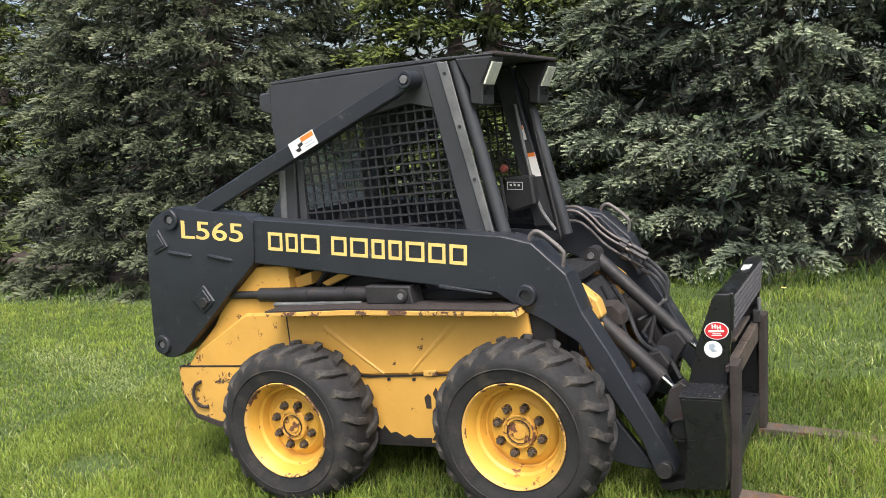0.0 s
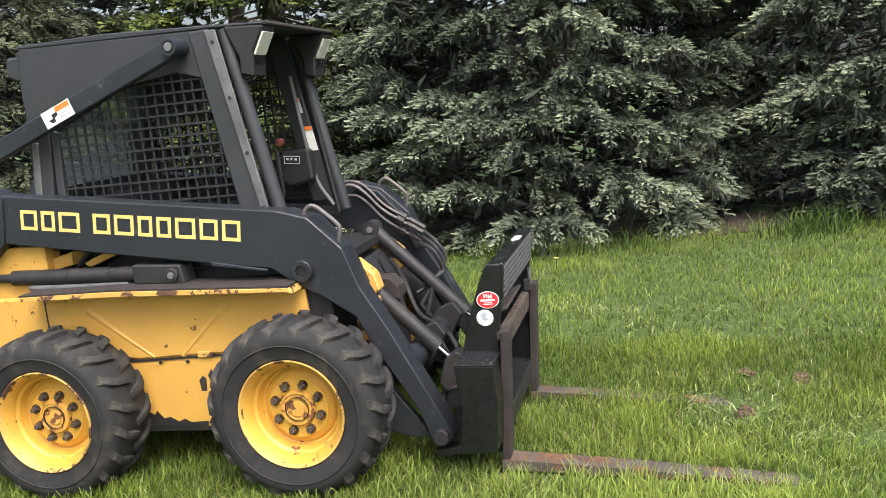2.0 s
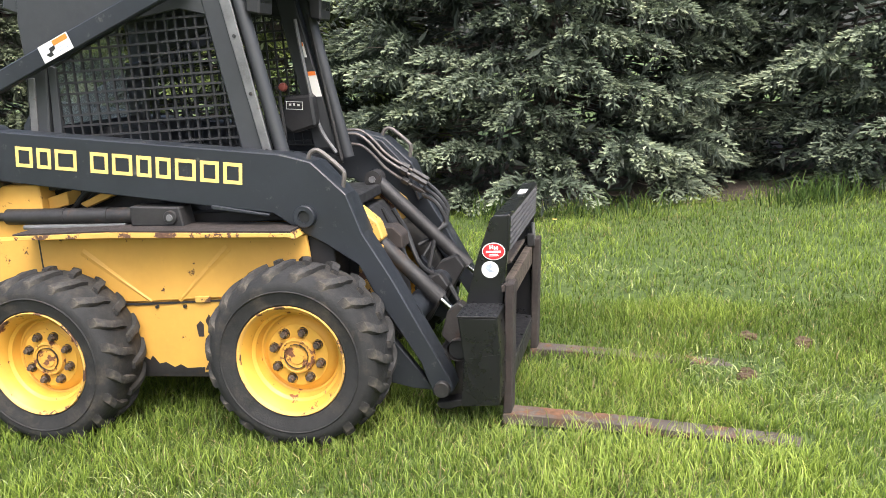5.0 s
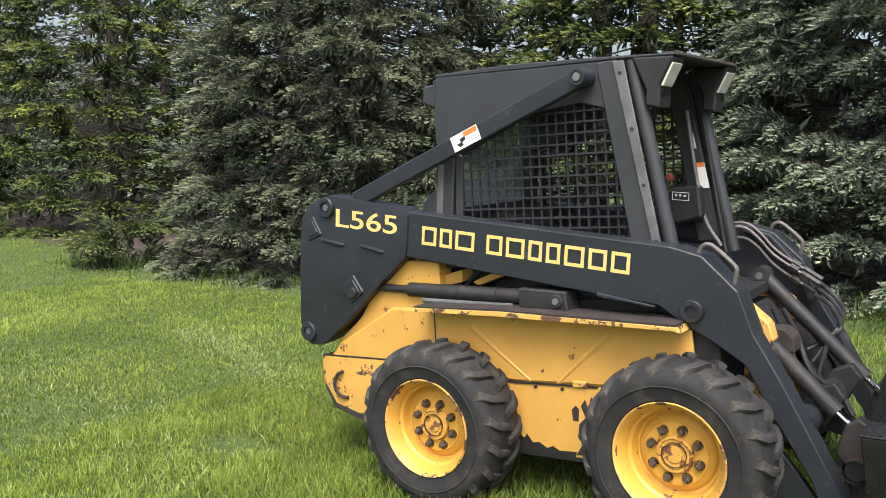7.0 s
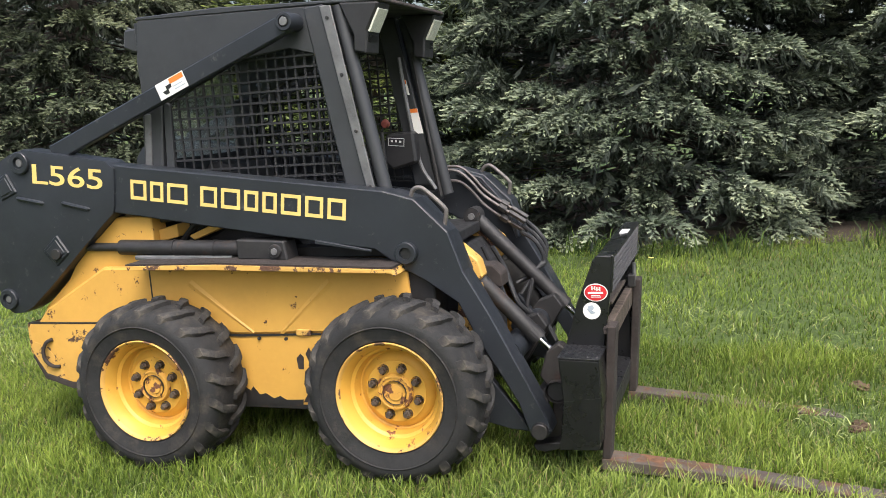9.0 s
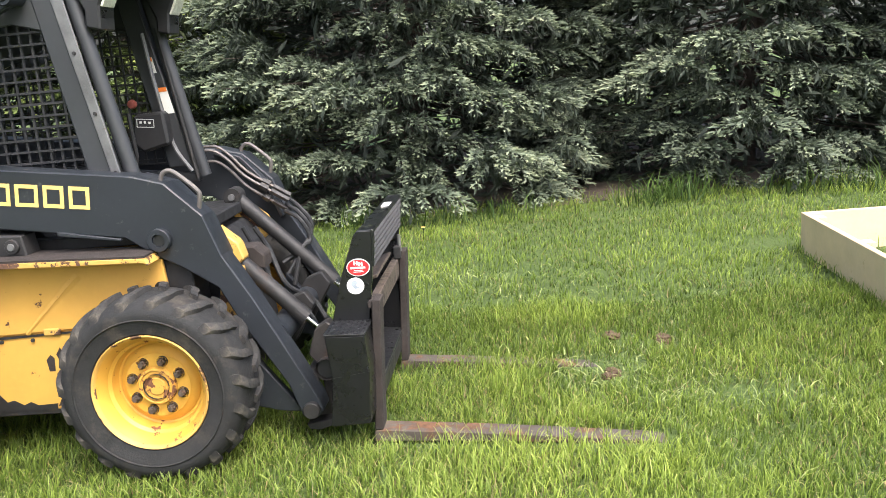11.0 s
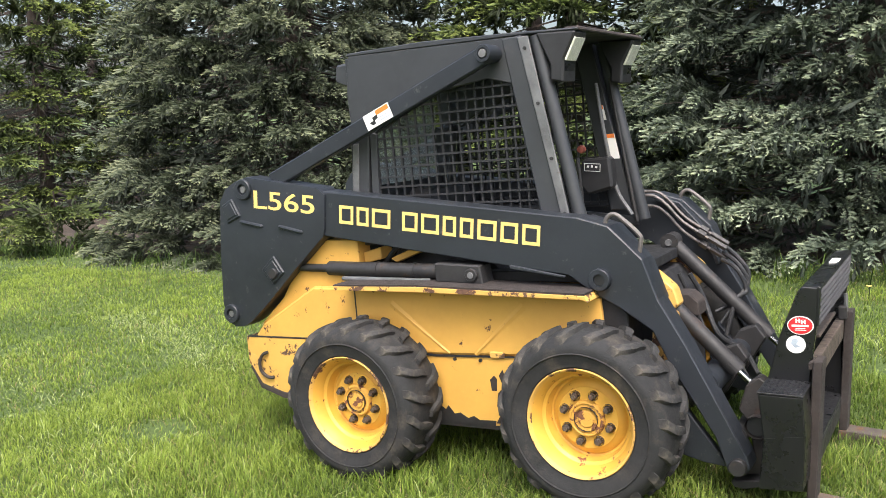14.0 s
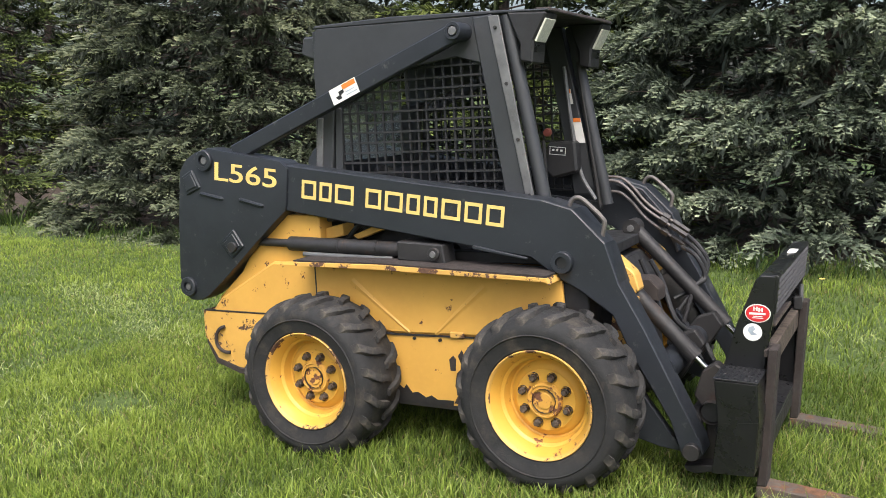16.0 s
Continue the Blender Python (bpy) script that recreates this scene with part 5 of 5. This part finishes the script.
def spruce(x, y, height, radius, seed, mat, label, lush=1.0, tip=0.0, fine_to=4.6, bold=1.0, name="spruce_tree", category="spruce tree"):
    """A spruce: tapered trunk, limbs, and boughs that end in fans of drooping, needled sprays; dark inner shoots with
    shade put into their colour.
    """
    rng = random.Random(seed)
    root = new(name)
    root.location = (x, y, ground_height(x, y) - 0.05)
    tagged(root, label, category, "row of spruces" if name == "spruce_tree" else "")
    global ORIGIN
    ORIGIN = Vector((0, 0, 0))
    part("trunk", tube([(0, 0, 0), (0.02, 0, height * 0.3), (0, 0.02, height * 0.7), (0, 0, height)], [0.012 * height, 0.010 * height, 0.006 * height, 0.012], None, 12), BARK, root, "brown scaly trunk", smooth=True)
    T, F, G = sprig_template(4 if fine_to > 0 else 3)
    towards = math.atan2(-3.0 - y, 2.5 - x)  # the side turned to the open lawn
    limbs = bmesh.new()
    P, D, S, A = [], [], [], []
    uni, gau = rng.uniform, rng.gauss

    def shoot(px, py, pz, yaw, el, size, age_shade):
        P.append((px, py, max(pz, 0.07)))
        D.append((yaw, el, uni(0, 6.28)))
        S.append(size)
        A.append(age_shade)

    def reach_at(z):
        return radius * (1 - z / height) ** 0.75

    z = 0.16
    while z < height - 0.3:
        R = reach_at(z)
        fine = z < fine_to
        wide = (0.54 * bold if fine else 1.2) / max(R, 0.3)
        a = uni(0, 6.28)
        end = a + 6.283 - wide * 0.5
        while a < end:
            plain = not fine or math.cos(a - towards) < 0.15
            if rng.random() < (0.12 if not plain else 0.30):
                a += wide
                continue
            r = R * uni(0.80, 1.06) + (uni(0.15, 0.50) if rng.random() < 0.20 else 0)
            zz = z + uni(-0.15, 0.15)
            ca, sa = math.cos(a), math.sin(a)
            size = uni(0.8, 1.35) * (bold ** 0.5 if fine else 1.7)
            base = max(0.12, r - 0.62 * size)
            tube([Vector((0, 0, max(zz + 0.10 * r, 0.1))), Vector((ca * base * 0.6, sa * base * 0.6, max(zz + 0.02, 0.06))), Vector((ca * (r - 0.1), sa * (r - 0.1), max(zz - 0.02, 0.06)))], [0.006 * radius + 0.003, 0.009, 0.003], limbs, 3, False)
            rise = uni(0.08, 0.32)
            high = z > fine_to + 3.0 and z > 7.0
            fans = 9 if not plain else 2 if high else 4
            for k in range(fans):
                fa = a + (k - (fans - 1) / 2) * (1.9 / fans) + gau(0, 0.08)
                fx, fy = math.cos(fa), math.sin(fa)
                along = abs(k - (fans - 1) / 2) / fans
                ln = size * uni(0.42, 0.68) * (1 - 0.45 * along)
                start = base + uni(0, 0.18) * size
                sx, sy, sz = ca * start, sa * start, zz + gau(0, 0.025) - 0.12 * along
                hang = uni(0.06, 0.22) * ln
                step = (0.058 * bold if not plain else 0.50 if high else 0.20) / lush
                u = 0.0
                while u < ln:
                    f = u / ln
                    px, py = sx + fx * u, sy + fy * u
                    pz = sz + rise * ln * math.sin(f * 2.4) - hang * f * f
                    sl = (rise * 2.4 * math.cos(f * 2.4) - 2 * hang / ln * f)
                    sz1 = (0.108 * bold ** 0.8 if not plain else 0.45 if high else 0.20) * uni(0.75, 1.25) * (1.12 - 0.30 * f)
                    age_shade = 0.16 + 0.84 * f ** 1.5
                    el = math.atan(sl) * 0.6
                    shoot(px, py, pz, fa + uni(0.35, 0.95), el + gau(0.12, 0.12), sz1, age_shade)
                    shoot(px, py, pz, fa - uni(0.35, 0.95), el + gau(0.12, 0.12), sz1, age_shade)
                    # paler upper and near-black hanging shoots: lit tops, shaded undersides put into colour
                    shoot(px, py, pz + 0.012, fa + gau(0, 0.35), el + uni(0.2, 0.6), sz1 * 0.85, min(1, age_shade + 0.18))
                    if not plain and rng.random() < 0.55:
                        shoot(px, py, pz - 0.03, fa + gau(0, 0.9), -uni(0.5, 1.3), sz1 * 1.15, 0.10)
                    u += step * uni(0.8, 1.2)
                shoot(sx + fx * ln, sy + fy * ln, sz + rise * ln * 0.67 - hang, fa, -0.1, 0.10, 1.0)
            a += wide * uni(0.75, 1.2)
        # dark inner fill further in, its shade put into the colour
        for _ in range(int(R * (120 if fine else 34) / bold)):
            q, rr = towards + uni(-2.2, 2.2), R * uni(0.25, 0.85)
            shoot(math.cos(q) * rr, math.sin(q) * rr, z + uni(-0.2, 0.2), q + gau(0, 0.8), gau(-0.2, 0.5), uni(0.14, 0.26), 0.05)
        z += uni(0.29, 0.38) * bold ** 0.5 if fine else uni(0.50, 0.62)
    part("branchwork", limbs, BARK, root, "bare brown limbs", kind="stuff")
    P, D, S, A = np.array(P), np.array(D), np.array(S), np.array(A)
    P[:, 2] = np.maximum(P[:, 2], 0.06)
    n = len(P)
    cy, sy, ce, se, cr, sr = np.cos(D[:, 0]), np.sin(D[:, 0]), np.cos(D[:, 1]), np.sin(D[:, 1]), np.cos(D[:, 2]), np.sin(D[:, 2])
    ex = np.stack([cy * ce, sy * ce, se], 1)
    e2 = np.stack([-sy, cy, 0 * cy], 1)
    e3 = np.cross(ex, e2)
    ey = e2 * cr[:, None] + e3 * sr[:, None]
    ez = -e2 * sr[:, None] + e3 * cr[:, None]
    V = P[:, None, :] + S[:, None, None] * (T[None, :, 0:1] * ex[:, None] + T[None, :, 1:2] * ey[:, None] + T[None, :, 2:3] * ez[:, None])
    Fa = (np.arange(n)[:, None, None] * len(T) + F[None]).reshape(-1, 3)
    nrng = np.random.RandomState(seed)
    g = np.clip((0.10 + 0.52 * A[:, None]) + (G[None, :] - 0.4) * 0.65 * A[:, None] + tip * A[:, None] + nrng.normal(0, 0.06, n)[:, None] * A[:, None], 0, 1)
    tone = np.repeat(np.clip(0.5 + 0.9 * (value_noise(P[:, 0] * 1.7 + 30, P[:, 2] * 2.1 + 30, seed) - 0.5) + nrng.normal(0, 0.10, n), 0, 1), len(T))
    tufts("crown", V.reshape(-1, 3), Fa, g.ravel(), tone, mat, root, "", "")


def build_litter():
    """Sheet of bare needle litter under the row of spruces, added to darken the gaps between them."""
    bm = bmesh.new()
    xs = [-36 + i for i in range(50)]
    rows = []
    for x in xs:
        edge = 5.75 + 0.2 * math.sin(x * 1.7) + (max(0, -10.5 - x) * 0.40)
        rows.append([bm.verts.new((x, y, ground_height(x, y) + 0.012)) for y in (edge, edge + 0.5, edge + 2, edge + 4, edge + 8)])
    for p, q in zip(rows, rows[1:]):
        for i in range(4):
            bm.faces.new((p[i], q[i], q[i + 1], p[i + 1]))
    me = bpy.data.meshes.new("needle_litter")
    bm.to_mesh(me)
    bm.free()
    me.materials.append(LITTER)
    tagged(new("needle_litter", me), "dark brown needle litter sheet, added to darken the gaps under the spruces", "ground", kind="structure")


build_litter()

TREES = [
    (1.25, 7.75, 13.5, 2.75, 11, BLUE_SPRUCE, "blue-green spruce with dense drooping layered branches", 1.0, 0.02, 3.7, 1.0),
    (-6.9, 7.95, 14.0, 3.2, 12, OLIVE_SPRUCE, "large grey-green spruce with sweeping layered branches", 0.95, 0.0, 4.3, 1.15),
    (5.15, 7.75, 13.0, 2.55, 13, BLUE_SPRUCE, "blue-green spruce with a dark gap beside it", 1.0, 0.0, 3.5, 1.0),
    (-2.7, 9.0, 13.5, 2.8, 14, GREEN_SPRUCE, "yellow-green spruce standing back between blue ones", 0.85, 0.05, 4.2, 1.6),
    (-18.3, 11.6, 16.0, 4.3, 15, GREEN_SPRUCE, "yellow-green spruce with fresh bright tips", 0.85, 0.06, 5.6, 2.3),
    (8.9, 7.9, 13.0, 2.6, 16, BLUE_SPRUCE, "blue-green spruce at the end of the row", 0.8, 0.0, 2.6, 1.8),
    (-27.5, 12.9, 16.0, 4.3, 17, BLUE_SPRUCE, "distant dark blue-green spruce", 0.7, -0.05, 0.0, 1.0),
    # Back-row spruces, added to close sky gaps; negative tip paints shade into them.
    (-9.6, 11.6, 14.0, 3.4, 18, BLUE_SPRUCE, "filler spruce in the back row with shade put into its needles", 0.55, -0.1, 0.0, 1.0),
    (-4.8, 12.2, 14.0, 3.3, 19, BLUE_SPRUCE, "filler spruce in the back row with shade put into its needles", 0.55, -0.1, 0.0, 1.0),
    (-0.8, 11.6, 14.0, 3.3, 20, BLUE_SPRUCE, "filler spruce in the back row with shade put into its needles", 0.55, -0.1, 0.0, 1.0),
    (3.2, 11.8, 14.0, 3.3, 21, BLUE_SPRUCE, "filler spruce in the back row with shade put into its needles", 0.55, -0.1, 0.0, 1.0),
    (7.2, 12.0, 14.0, 3.3, 22, BLUE_SPRUCE, "filler spruce in the back row with shade put into its needles", 0.55, -0.1, 0.0, 1.0),
    (-13.0, 12.8, 14.0, 3.9, 23, BLUE_SPRUCE, "filler spruce in the back row with shade put into its needles", 0.55, -0.1, 0.0, 1.0),
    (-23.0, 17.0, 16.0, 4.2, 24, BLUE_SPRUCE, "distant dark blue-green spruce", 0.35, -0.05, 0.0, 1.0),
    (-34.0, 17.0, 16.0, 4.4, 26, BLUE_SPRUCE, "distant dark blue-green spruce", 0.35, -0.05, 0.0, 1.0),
    (-29.0, 20.0, 16.0, 4.2, 27, BLUE_SPRUCE, "filler spruce in the back row with shade put into its needles", 0.35, -0.1, 0.0, 1.0),
    (-18.0, 17.5, 15.0, 3.8, 25, BLUE_SPRUCE, "filler spruce in the back row with shade put into its needles", 0.35, -0.1, 0.0, 1.0),
]
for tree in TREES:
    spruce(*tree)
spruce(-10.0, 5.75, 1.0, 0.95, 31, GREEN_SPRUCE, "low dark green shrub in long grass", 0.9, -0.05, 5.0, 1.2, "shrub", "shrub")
